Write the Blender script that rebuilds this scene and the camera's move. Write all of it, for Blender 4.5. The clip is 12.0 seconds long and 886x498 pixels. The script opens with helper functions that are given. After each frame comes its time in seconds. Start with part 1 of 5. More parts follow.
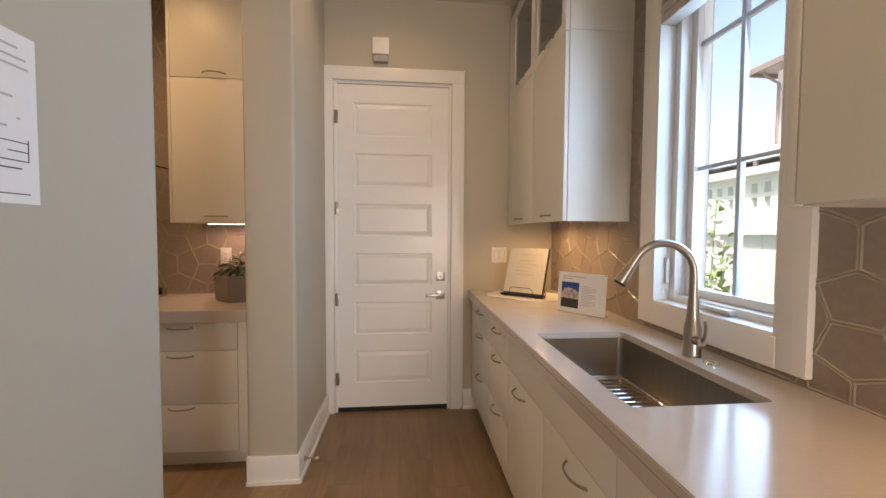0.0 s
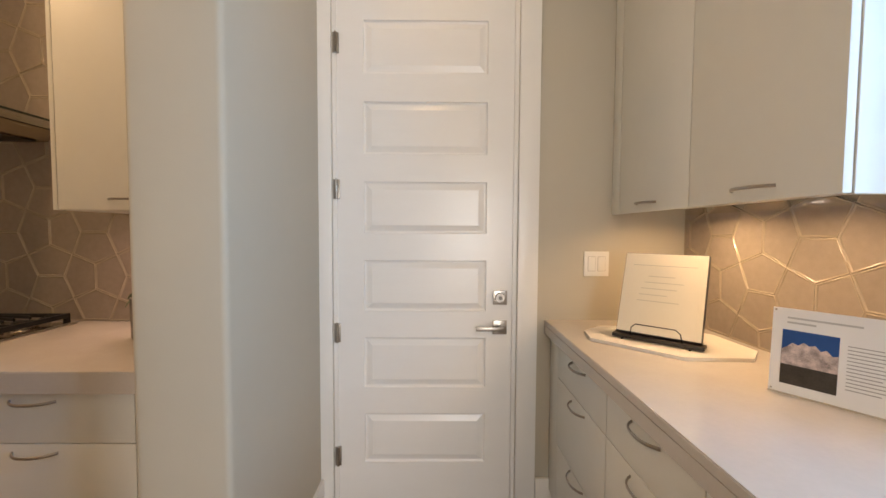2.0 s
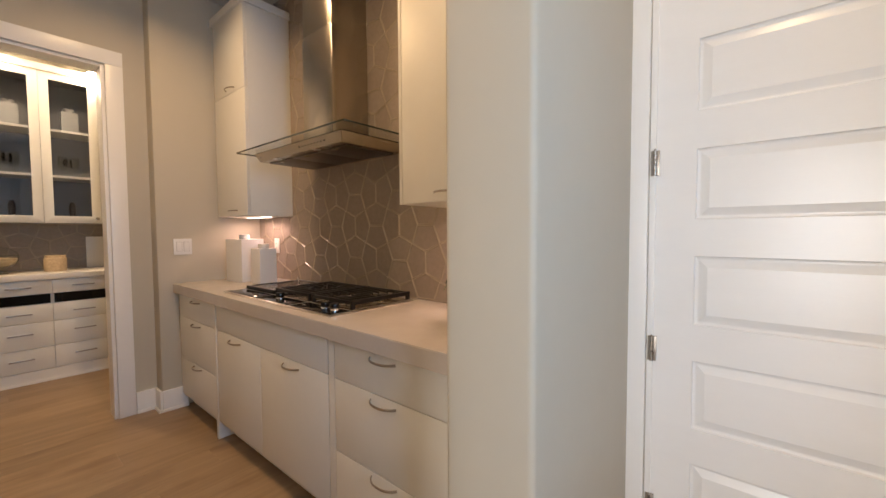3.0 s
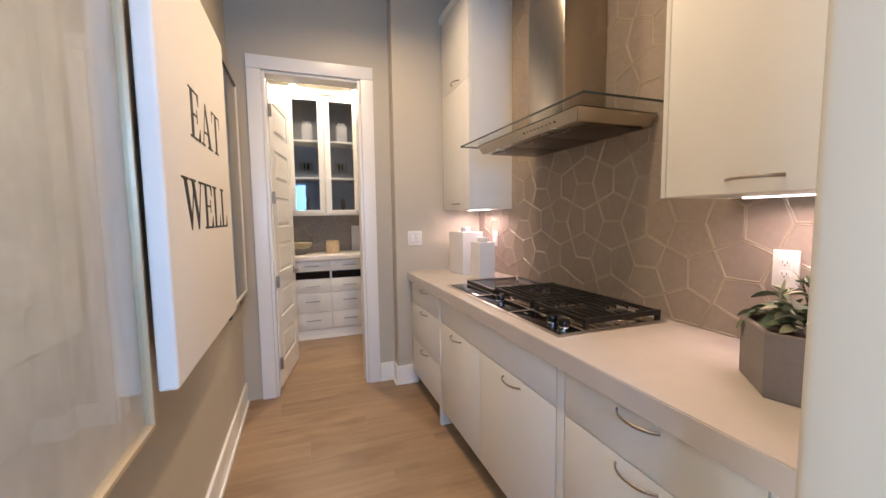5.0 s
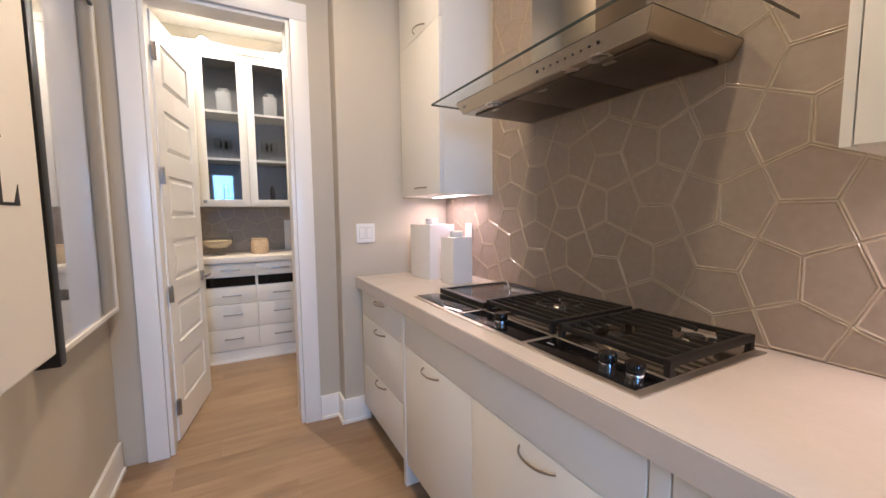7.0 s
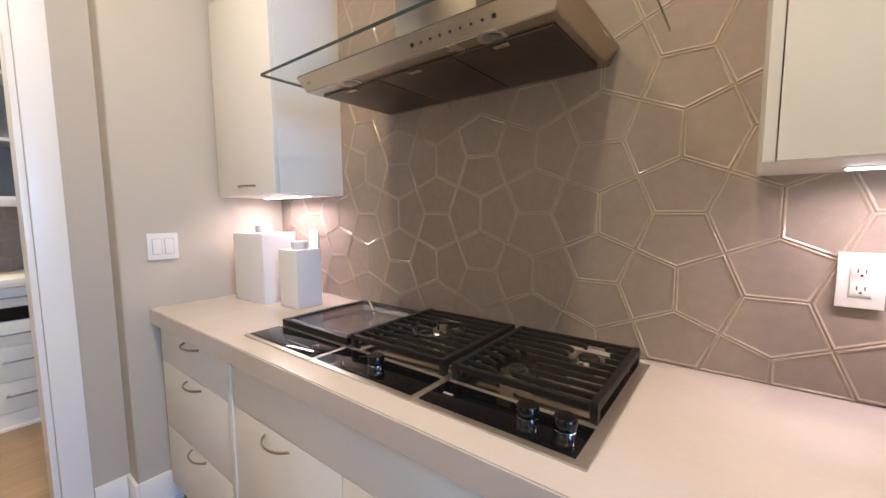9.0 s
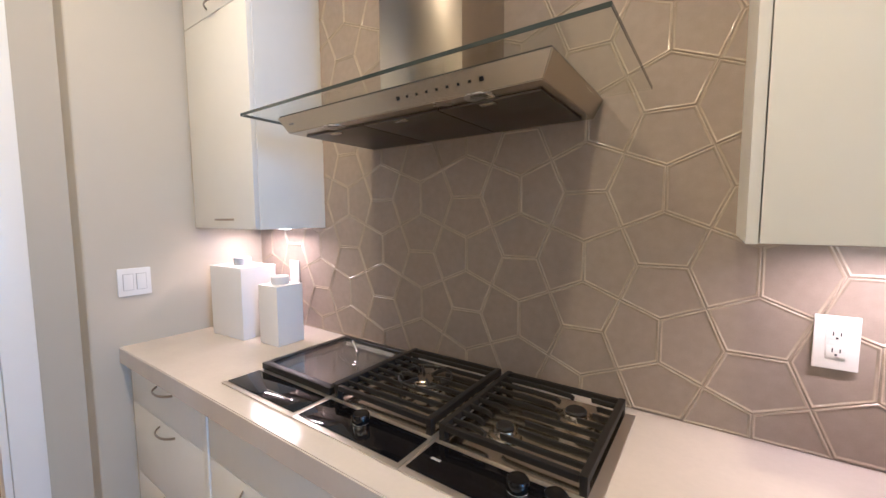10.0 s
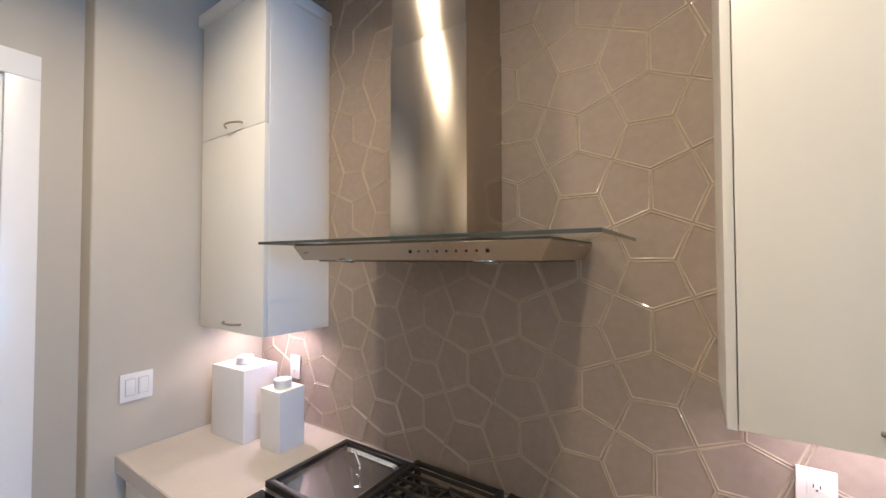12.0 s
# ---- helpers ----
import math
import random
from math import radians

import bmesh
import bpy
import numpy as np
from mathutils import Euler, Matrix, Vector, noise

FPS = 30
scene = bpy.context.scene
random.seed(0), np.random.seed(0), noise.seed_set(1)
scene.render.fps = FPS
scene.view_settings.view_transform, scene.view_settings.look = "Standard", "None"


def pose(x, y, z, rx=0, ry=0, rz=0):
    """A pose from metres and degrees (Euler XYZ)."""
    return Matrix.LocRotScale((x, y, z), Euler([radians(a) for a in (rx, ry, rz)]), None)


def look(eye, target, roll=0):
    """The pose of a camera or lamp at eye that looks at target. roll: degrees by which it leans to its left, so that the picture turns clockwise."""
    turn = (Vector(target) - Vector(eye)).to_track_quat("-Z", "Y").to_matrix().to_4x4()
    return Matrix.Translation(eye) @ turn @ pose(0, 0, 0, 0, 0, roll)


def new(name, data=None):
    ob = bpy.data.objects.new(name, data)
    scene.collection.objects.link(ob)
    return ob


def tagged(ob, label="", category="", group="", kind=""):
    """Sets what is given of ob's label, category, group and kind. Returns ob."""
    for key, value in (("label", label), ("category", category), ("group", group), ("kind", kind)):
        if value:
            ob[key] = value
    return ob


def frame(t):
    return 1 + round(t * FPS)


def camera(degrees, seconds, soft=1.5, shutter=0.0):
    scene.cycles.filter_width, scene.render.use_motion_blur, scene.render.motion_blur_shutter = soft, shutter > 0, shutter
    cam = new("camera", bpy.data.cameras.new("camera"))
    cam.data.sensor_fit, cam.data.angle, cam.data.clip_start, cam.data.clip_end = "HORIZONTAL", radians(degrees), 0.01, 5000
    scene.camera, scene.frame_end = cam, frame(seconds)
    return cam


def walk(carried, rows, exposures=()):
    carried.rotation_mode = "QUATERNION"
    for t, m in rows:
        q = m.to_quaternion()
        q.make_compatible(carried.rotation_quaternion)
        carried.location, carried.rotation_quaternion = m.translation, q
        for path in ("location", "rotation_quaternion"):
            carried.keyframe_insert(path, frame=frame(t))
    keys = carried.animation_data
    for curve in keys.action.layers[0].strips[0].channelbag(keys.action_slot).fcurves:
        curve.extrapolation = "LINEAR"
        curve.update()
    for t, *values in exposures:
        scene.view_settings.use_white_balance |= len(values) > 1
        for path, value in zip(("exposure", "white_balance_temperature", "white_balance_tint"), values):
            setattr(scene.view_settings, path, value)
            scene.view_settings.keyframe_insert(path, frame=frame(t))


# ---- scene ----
cam = camera(98.0, 12.0)
PATH = [
    (0, (-0.003, 0.149, 1.347), (0.188, 2.138, 1.264), 0.3),
    (0.5, (0.056, 0.46, 1.354), (0.272, 2.446, 1.259), 0.2),
    (1, (0.069, 0.745, 1.355), (0.303, 2.729, 1.254), 0.2),
    (1.5, (0.027, 1.01, 1.347), (0.254, 2.994, 1.25), 0.3),
    (2, (-0.03, 1.238, 1.331), (-0.013, 3.236, 1.239), 0.3),
    (2.5, (-0.112, 1.368, 1.3), (-0.81, 3.239, 1.202), 0.0),
    (3, (-0.202, 1.471, 1.282), (-1.482, 3.006, 1.192), -0.3),
    (3.3, (-0.234, 1.533, 1.3), (-1.773, 2.806, 1.196), -0.5),
    (3.5, (-0.234, 1.572, 1.308), (-1.909, 2.659, 1.2), -1.0),
    (5.3, (-0.623, 1.583, 1.359), (-2.504, 2.237, 1.183), -0.6),
    (5.5, (-0.706, 1.622, 1.361), (-2.593, 2.26, 1.18), -0.5),
    (6, (-0.903, 1.682, 1.34), (-2.79, 2.32, 1.16), -0.5),
    (6.5, (-1.051, 1.717, 1.319), (-2.924, 2.395, 1.142), -0.5),
    (7, (-1.16, 1.72, 1.291), (-2.918, 2.658, 1.113), -0.5),
    (7.5, (-1.226, 1.706, 1.291), (-2.809, 2.916, 1.113), -0.4),
    (9.5, (-1.491, 1.858, 1.374), (-2.661, 3.47, 1.187), -0.4),
    (10, (-1.486, 1.847, 1.45), (-2.63, 3.479, 1.282), -0.3),
    (10.5, (-1.489, 1.82, 1.539), (-2.617, 3.465, 1.392), -0.2),
    (11, (-1.496, 1.798, 1.61), (-2.61, 3.455, 1.5), -0.2),
    (11.5, (-1.496, 1.783, 1.666), (-2.602, 3.448, 1.635), -0.2),
    (12, (-1.484, 1.756, 1.724), (-2.583, 3.426, 1.771), -0.1),
]
EXPOSURES = [(0.0, 2.03, 7300, 18), (0.5, 2.26, 8500, 18), (1.0, 2.2, 7300, 16), (1.5, 2.42, 7100, 13), (2.0, 2.42, 6500, 12), (2.5, 2.62, 5900, 11), (3.0, 2.68, 6300, 12), (3.5, 2.82, 6400, 14), (5.3, 3.18, 5150, 10), (7.5, 3.28, 4950, 10), (9.5, 3.46, 4700, 6), (12.0, 3.24, 4600, 6)]
walk(cam, [(t, look(eye, target, roll)) for t, eye, target, roll in PATH], EXPOSURES)

# ---------------------------------------------------------------- world, sun, lamps
sky_world = bpy.data.worlds.new("sky")
scene.world = sky_world
sky_world.use_nodes = True
wn = sky_world.node_tree
sky = wn.nodes.new("ShaderNodeTexSky")
sky.sky_type, sky.sun_disc = "NISHITA", False
sky.dust_density = 3.0
sky.sun_elevation, sky.sun_rotation = radians(62), radians(225)
wn.links.new(sky.outputs[0], wn.nodes["Background"].inputs[0])
wn.nodes["Background"].inputs[1].default_value = 0.12

sun_data = bpy.data.lights.new("sun", "SUN")
sun_data.energy, sun_data.angle, sun_data.color = 2.3, radians(0.5), (1.0, 0.97, 0.92)
sun_ob = new("sun", sun_data)
sun_ob.matrix_world = look((-3.0, -3.0, 8), (0, 0, 0))

WARM, PINK, SOFT = (1.0, 0.635, 0.31), (1.0, 0.61, 0.45), (1.0, 0.70, 0.42)


def area_lamp(name, at, towards, w, h, power, color):
    d = bpy.data.lights.new(name, "AREA")
    d.shape, d.size, d.size_y, d.energy, d.color = "RECTANGLE", w, h, power, color
    ob = new(name, d)
    ob.matrix_world = look(at, towards)
    return ob


CAN_POWER = 2.3
CANS = [(-1.56, 2.02, 3.05, 0.76), (-2.66, 2.02, 3.05, 0.92), (-0.12, 2.40, 3.05, 0.24), (0.10, 0.45, 3.05, 0.16), (0.15, -1.5, 3.05, 0.4), (-4.4, 1.75, 3.05, 1.15)]
for cx, cy, cz, share in CANS:
    d = bpy.data.lights.new("downlight_lamp", "AREA")
    d.shape, d.size, d.energy, d.color = "DISK", 0.11, CAN_POWER * share, SOFT if cx < -4 else WARM
    d.spread = radians(150)
    new("downlight_lamp", d).matrix_world = pose(cx, cy, cz - 0.022)
# short lamp bars under the wall cabinets
BARS = [((-3.22, 2.86, 1.402), 0.33, PINK), ((-1.13, 2.86, 1.402), 0.27, PINK), ((0.92, 2.68, 1.438), 0.50, WARM), ((0.92, 2.30, 1.438), 0.26, WARM), ((1.00, 0.45, 1.405), 0.4, WARM)]
for (px, py, pz), power, tone in BARS:
    d = bpy.data.lights.new("bar_lamp", "AREA")
    along_x = px < 0
    d.shape, d.size, d.size_y = "RECTANGLE", 0.36 if along_x else 0.024, 0.024 if along_x else 0.16
    d.energy, d.color, d.spread = power, tone, radians(160)
    new("bar_lamp", d).matrix_world = pose(px, py, pz - 0.0065)
# small lamps over the pantry cabinets
for py in (1.54, 2.20):
    d = bpy.data.lights.new("pantry_lamp", "POINT")
    d.energy, d.color, d.shadow_soft_size = 0.9, SOFT, 0.02
    new("pantry_lamp", d).location = (-5.075, py, 2.765)
# daylight in the openings
area_lamp("window_light", (1.30, 1.485, 1.69), (0, 1.485, 1.52), 0.40, 1.10, 3.5, (0.36, 0.64, 1.0)).data.spread = radians(140)
area_lamp("patio_light", (0.58, -3.15, 1.25), (0.58, 0, 1.3), 0.9, 2.1, 16, (1.0, 0.97, 0.93))

# ---------------------------------------------------------------- materials


def mat(name, base, rough=0.5, metal=0.0, var=0.06, scale=6.0, bump=0.0, bscale=120.0, coat=0.0, stretch=(1, 1, 1), vary=0.0, spec=0.5, rvar=0.0):
    """A surface with colour variation at two scales, optional fine relief and variation from piece to piece."""
    m = bpy.data.materials.new(name)
    m.use_nodes = True
    nt = m.node_tree
    b = nt.nodes["Principled BSDF"]
    b.inputs["Metallic"].default_value, b.inputs["Roughness"].default_value = metal, rough
    b.inputs["Specular IOR Level"].default_value = spec
    b.inputs["Coat Weight"].default_value, b.inputs["Coat Roughness"].default_value = coat, 0.06
    tc = nt.nodes.new("ShaderNodeTexCoord")
    mp = nt.nodes.new("ShaderNodeMapping")
    mp.inputs["Scale"].default_value = stretch
    nt.links.new(tc.outputs["Object"], mp.inputs[0])
    n1, n2 = nt.nodes.new("ShaderNodeTexNoise"), nt.nodes.new("ShaderNodeTexNoise")
    n1.inputs["Scale"].default_value, n2.inputs["Scale"].default_value = scale, scale * 9
    n1.inputs["Detail"].default_value = n2.inputs["Detail"].default_value = 4
    for n in (n1, n2):
        nt.links.new(mp.outputs[0], n.inputs["Vector"])
    add = nt.nodes.new("ShaderNodeMath")
    add.operation = "MULTIPLY_ADD"
    nt.links.new(n1.outputs[0], add.inputs[0])
    add.inputs[1].default_value = 0.65
    half = nt.nodes.new("ShaderNodeMath")
    half.operation = "MULTIPLY"
    nt.links.new(n2.outputs[0], half.inputs[0])
    half.inputs[1].default_value = 0.35
    nt.links.new(half.outputs[0], add.inputs[2])
    mr = nt.nodes.new("ShaderNodeMapRange")
    mr.inputs[1].default_value, mr.inputs[2].default_value = 0.3, 0.7
    mr.inputs[3].default_value, mr.inputs[4].default_value = 1 - var, 1 + var
    nt.links.new(add.outputs[0], mr.inputs[0])
    fac = mr.outputs[0]
    if vary:
        oi = nt.nodes.new("ShaderNodeObjectInfo")
        mo = nt.nodes.new("ShaderNodeMapRange")
        mo.inputs[3].default_value, mo.inputs[4].default_value = 1 - vary, 1 + vary
        nt.links.new(oi.outputs["Random"], mo.inputs[0])
        mu = nt.nodes.new("ShaderNodeMath")
        mu.operation = "MULTIPLY"
        nt.links.new(fac, mu.inputs[0])
        nt.links.new(mo.outputs[0], mu.inputs[1])
        fac = mu.outputs[0]
    sc = nt.nodes.new("ShaderNodeVectorMath")
    sc.operation = "SCALE"
    sc.inputs[0].default_value = base
    nt.links.new(fac, sc.inputs["Scale"])
    nt.links.new(sc.outputs[0], b.inputs["Base Color"])
    if rvar:
        rr = nt.nodes.new("ShaderNodeMapRange")
        rr.inputs[1].default_value, rr.inputs[2].default_value = 0.3, 0.7
        rr.inputs[3].default_value, rr.inputs[4].default_value = max(rough - rvar, 0.02), rough + rvar
        nt.links.new(add.outputs[0], rr.inputs[0])
        nt.links.new(rr.outputs[0], b.inputs["Roughness"])
    if bump:
        nb = nt.nodes.new("ShaderNodeTexNoise")
        nb.inputs["Scale"].default_value, nb.inputs["Detail"].default_value = bscale, 3
        nt.links.new(mp.outputs[0], nb.inputs["Vector"])
        bp = nt.nodes.new("ShaderNodeBump")
        bp.inputs["Strength"].default_value, bp.inputs["Distance"].default_value = bump, 0.002
        nt.links.new(nb.outputs[0], bp.inputs["Height"])
        nt.links.new(bp.outputs[0], b.inputs["Normal"])
    return m


def sheet_glass(name, tint, grazing=0.8, face_on=0.035):
    """Flat clear sheet: it lets light straight through and mirrors by Fresnel."""
    m = bpy.data.materials.new(name)
    m.use_nodes = True
    nt = m.node_tree
    nt.nodes.remove(nt.nodes["Principled BSDF"])
    tr, gl, fr, mx = (nt.nodes.new("ShaderNode" + n) for n in ("BsdfTransparent", "BsdfGlossy", "LayerWeight", "MixShader"))
    pw, sc = nt.nodes.new("ShaderNodeMath"), nt.nodes.new("ShaderNodeMath")
    pw.operation, sc.operation = "POWER", "MULTIPLY_ADD"
    pw.inputs[1].default_value, sc.inputs[1].default_value, sc.inputs[2].default_value = 4.5, grazing, face_on
    tr.inputs[0].default_value = (*tint, 1)
    gl.inputs["Roughness"].default_value = 0.0
    fr.inputs[0].default_value = 0.5
    nt.links.new(fr.outputs["Facing"], pw.inputs[0])
    nt.links.new(pw.outputs[0], sc.inputs[0])
    nt.links.new(sc.outputs[0], mx.inputs[0])
    nt.links.new(tr.outputs[0], mx.inputs[1])
    nt.links.new(gl.outputs[0], mx.inputs[2])
    nt.links.new(mx.outputs[0], nt.nodes["Material Output"].inputs[0])
    return m


def glow(name, color, power):
    m = bpy.data.materials.new(name)
    m.use_nodes = True
    b = m.node_tree.nodes["Principled BSDF"]
    b.inputs["Emission Color"].default_value, b.inputs["Emission Strength"].default_value = (*color, 1), power
    return m


PAINT = mat("greige_wall_paint", (0.49, 0.447, 0.358), 0.6, var=0.02, scale=1.5, bump=0.12, bscale=260)
CEIL = mat("ceiling_paint", (0.66, 0.62, 0.55), 0.7, var=0.02, scale=1.2, bump=0.1, bscale=220)
TRIM = mat("white_trim_paint", (0.80, 0.79, 0.76), 0.32, var=0.015, scale=3, bump=0.03, bscale=90)
DOORW = mat("white_door_paint", (0.82, 0.81, 0.79), 0.26, var=0.015, scale=3, bump=0.06, bscale=60, stretch=(1, 1, 5))
CAB = mat("cream_cabinet_lacquer", (0.74, 0.73, 0.682), 0.40, var=0.02, scale=2.5, bump=0.03, bscale=80)
# Dark base puts the shade behind the pantry glass into the case colour.
CABIN = mat("shaded_cabinet_interior", (0.24, 0.245, 0.25), 0.5, var=0.03)
QUARTZ = mat("greige_quartz", (0.53, 0.488, 0.447), 0.15, var=0.04, scale=9, rvar=0.02)
TILE = mat("taupe_gloss_tile", (0.355, 0.30, 0.233), 0.07, var=0.035, scale=7, bump=0.02, bscale=9, coat=1.0, vary=0.05)
# Paler copy of the tile colour paints in the light that rims catch.
RIM = mat("taupe_tile_rim_highlight", (0.395, 0.336, 0.266), 0.08, var=0.08, scale=40, bump=0.04, bscale=18, coat=0.6, vary=0.05)
GROUT = mat("taupe_grout", (0.30, 0.25, 0.21), 0.8, var=0.08, scale=40)
STEEL = mat("brushed_steel", (0.52, 0.475, 0.41), 0.24, 1.0, var=0.03, scale=2, stretch=(14, 14, 0.3), rvar=0.02)
STEELH = mat("horizontal_brushed_steel", (0.52, 0.465, 0.38), 0.26, 1.0, var=0.03, scale=4, stretch=(0.3, 0.3, 14), rvar=0.02)
SINKST = mat("sink_steel", (0.39, 0.335, 0.275), 0.38, 1.0, var=0.08, scale=7, stretch=(0.3, 6, 1), rvar=0.06)
PANSTEEL = mat("polished_pan_steel", (0.66, 0.62, 0.54), 0.16, 1.0, var=0.05, scale=12, rvar=0.05)
TRAY = mat("satin_tray_steel", (0.66, 0.62, 0.56), 0.36, 1.0, var=0.03, scale=10)
NICKEL = mat("brushed_nickel", (0.38, 0.345, 0.305), 0.30, 1.0, var=0.04, scale=30)
CHROME = mat("polished_chrome", (0.75, 0.75, 0.75), 0.08, 1.0, var=0.02)
IRON = mat("black_cast_iron", (0.011, 0.010, 0.009), 0.5, spec=0.3, var=0.15, scale=30, bump=0.15, bscale=300)
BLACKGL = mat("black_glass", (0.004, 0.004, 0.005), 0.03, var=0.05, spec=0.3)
CAPBLACK = mat("gloss_black_cap", (0.006, 0.006, 0.006), 0.14, var=0.1, spec=0.3)
BLACK = mat("black_plastic", (0.012, 0.012, 0.012), 0.38, var=0.1, spec=0.3)
RUBBER = mat("black_rubber", (0.012, 0.012, 0.012), 0.7, var=0.1)
DARKSTEEL = mat("filter_steel", (0.13, 0.115, 0.10), 0.38, 1.0, var=0.1, scale=20)
CANVAS = mat("white_canvas", (0.86, 0.835, 0.80), 0.75, var=0.015, scale=3, bump=0.25, bscale=600)
INK = mat("black_ink", (0.012, 0.011, 0.011), 0.6, var=0.1)
GREYINK = mat("grey_print", (0.30, 0.29, 0.28), 0.7, var=0.05)
FAINT = mat("grey_pencil_print", (0.48, 0.47, 0.46), 0.7, var=0.05)
PAPER = mat("white_paper", (0.80, 0.79, 0.78), 0.6, var=0.02)
CERAMIC = mat("white_ceramic", (0.70, 0.69, 0.675), 0.35, var=0.02, scale=5)
PLASTIC = mat("white_plastic", (0.72, 0.71, 0.69), 0.3, var=0.015)
CONCRETE = mat("grey_concrete", (0.19, 0.165, 0.15), 0.8, var=0.12, scale=12, bump=0.4, bscale=180)
LEAF = mat("sage_leaf", (0.088, 0.125, 0.062), 0.6, var=0.25, scale=30, bump=0.3, bscale=300, vary=0.3)
LEAFPALE = mat("pale_sage_leaf", (0.27, 0.28, 0.19), 0.7, var=0.2, scale=30, bump=0.3, bscale=300, vary=0.25)
SOIL = mat("soil", (0.03, 0.02, 0.014), 0.9, var=0.3, scale=60, bump=0.6)
BRASS = mat("champagne_frame", (0.60, 0.51, 0.35), 0.42, 0.25, var=0.08)
MARBLE = mat("white_stone_board", (0.72, 0.68, 0.62), 0.35, var=0.06, scale=8)
DARKWOOD = mat("dark_easel_metal", (0.025, 0.02, 0.018), 0.4, var=0.1)
BEIGE = mat("beige_contents", (0.50, 0.38, 0.24), 0.7, var=0.2, scale=60, bump=0.4)
BLIND = mat("woven_blind", (0.55, 0.52, 0.48), 0.8, var=0.1, scale=40, stretch=(1, 1, 8), bump=0.4, bscale=150)
GREYART = mat("grey_abstract_print", (0.60, 0.59, 0.60), 0.4, var=0.22, scale=3.2, stretch=(1, 1, 0.35))
PALEART = mat("pale_abstract_print", (0.64, 0.635, 0.63), 0.5, var=0.12, scale=5)
PANTRYWARE = mat("grey_pantry_ceramic", (0.34, 0.34, 0.34), 0.4, var=0.05)
GLASS = sheet_glass("clear_glass", (0.97, 0.985, 0.98))
HOODGLASS = sheet_glass("hood_glass", (0.955, 0.965, 0.95), 0.25)
PICGLASS = sheet_glass("picture_glass", (0.95, 0.95, 0.95), 0.45, 0.45)
GLASSEDGE = mat("dark_glass_edge", (0.035, 0.045, 0.04), 0.15, var=0.1)
SMOKE = sheet_glass("cabinet_glass", (0.88, 0.89, 0.90))
LENS = glow("warm_lamp_lens", (1.0, 0.78, 0.50), 3.0)
BULB = glow("warm_lamp_bulb", (1.0, 0.82, 0.58), 40.0)
DIFFUSER = glow("puck_diffuser", (1.0, 0.80, 0.66), 1.6)
STUCCO = mat("white_stucco", (0.72, 0.715, 0.70), 0.85, var=0.05, scale=4, bump=0.5, bscale=120)
FENCE = mat("pale_green_fence_paint", (0.62, 0.70, 0.645), 0.6, var=0.05, scale=5)
ROOF = mat("grey_roof_tile", (0.40, 0.38, 0.37), 0.8, var=0.25, scale=14)
BROWNEDGE = mat("brown_fascia", (0.22, 0.18, 0.16), 0.6, var=0.1)
BLUEWIN = mat("blue_window_pane", (0.05, 0.18, 0.24), 0.08, var=0.1)
GRASS = mat("garden_ground", (0.30, 0.27, 0.22), 0.9, var=0.2, scale=5, bump=0.5)
BUSH = mat("bush_leaf", (0.16, 0.24, 0.08), 0.5, var=0.3, scale=20, vary=0.3)
BLOSSOM = mat("white_blossom", (0.75, 0.72, 0.70), 0.6, var=0.1)
BLUEPIC = mat("blue_sky_print", (0.018, 0.075, 0.26), 0.35, var=0.15, scale=4)
ROCKPIC = mat("pink_rock_print", (0.46, 0.38, 0.36), 0.4, var=0.75, scale=55)
DARKPIC = mat("dark_field_print", (0.045, 0.038, 0.03), 0.4, var=0.5, scale=30)


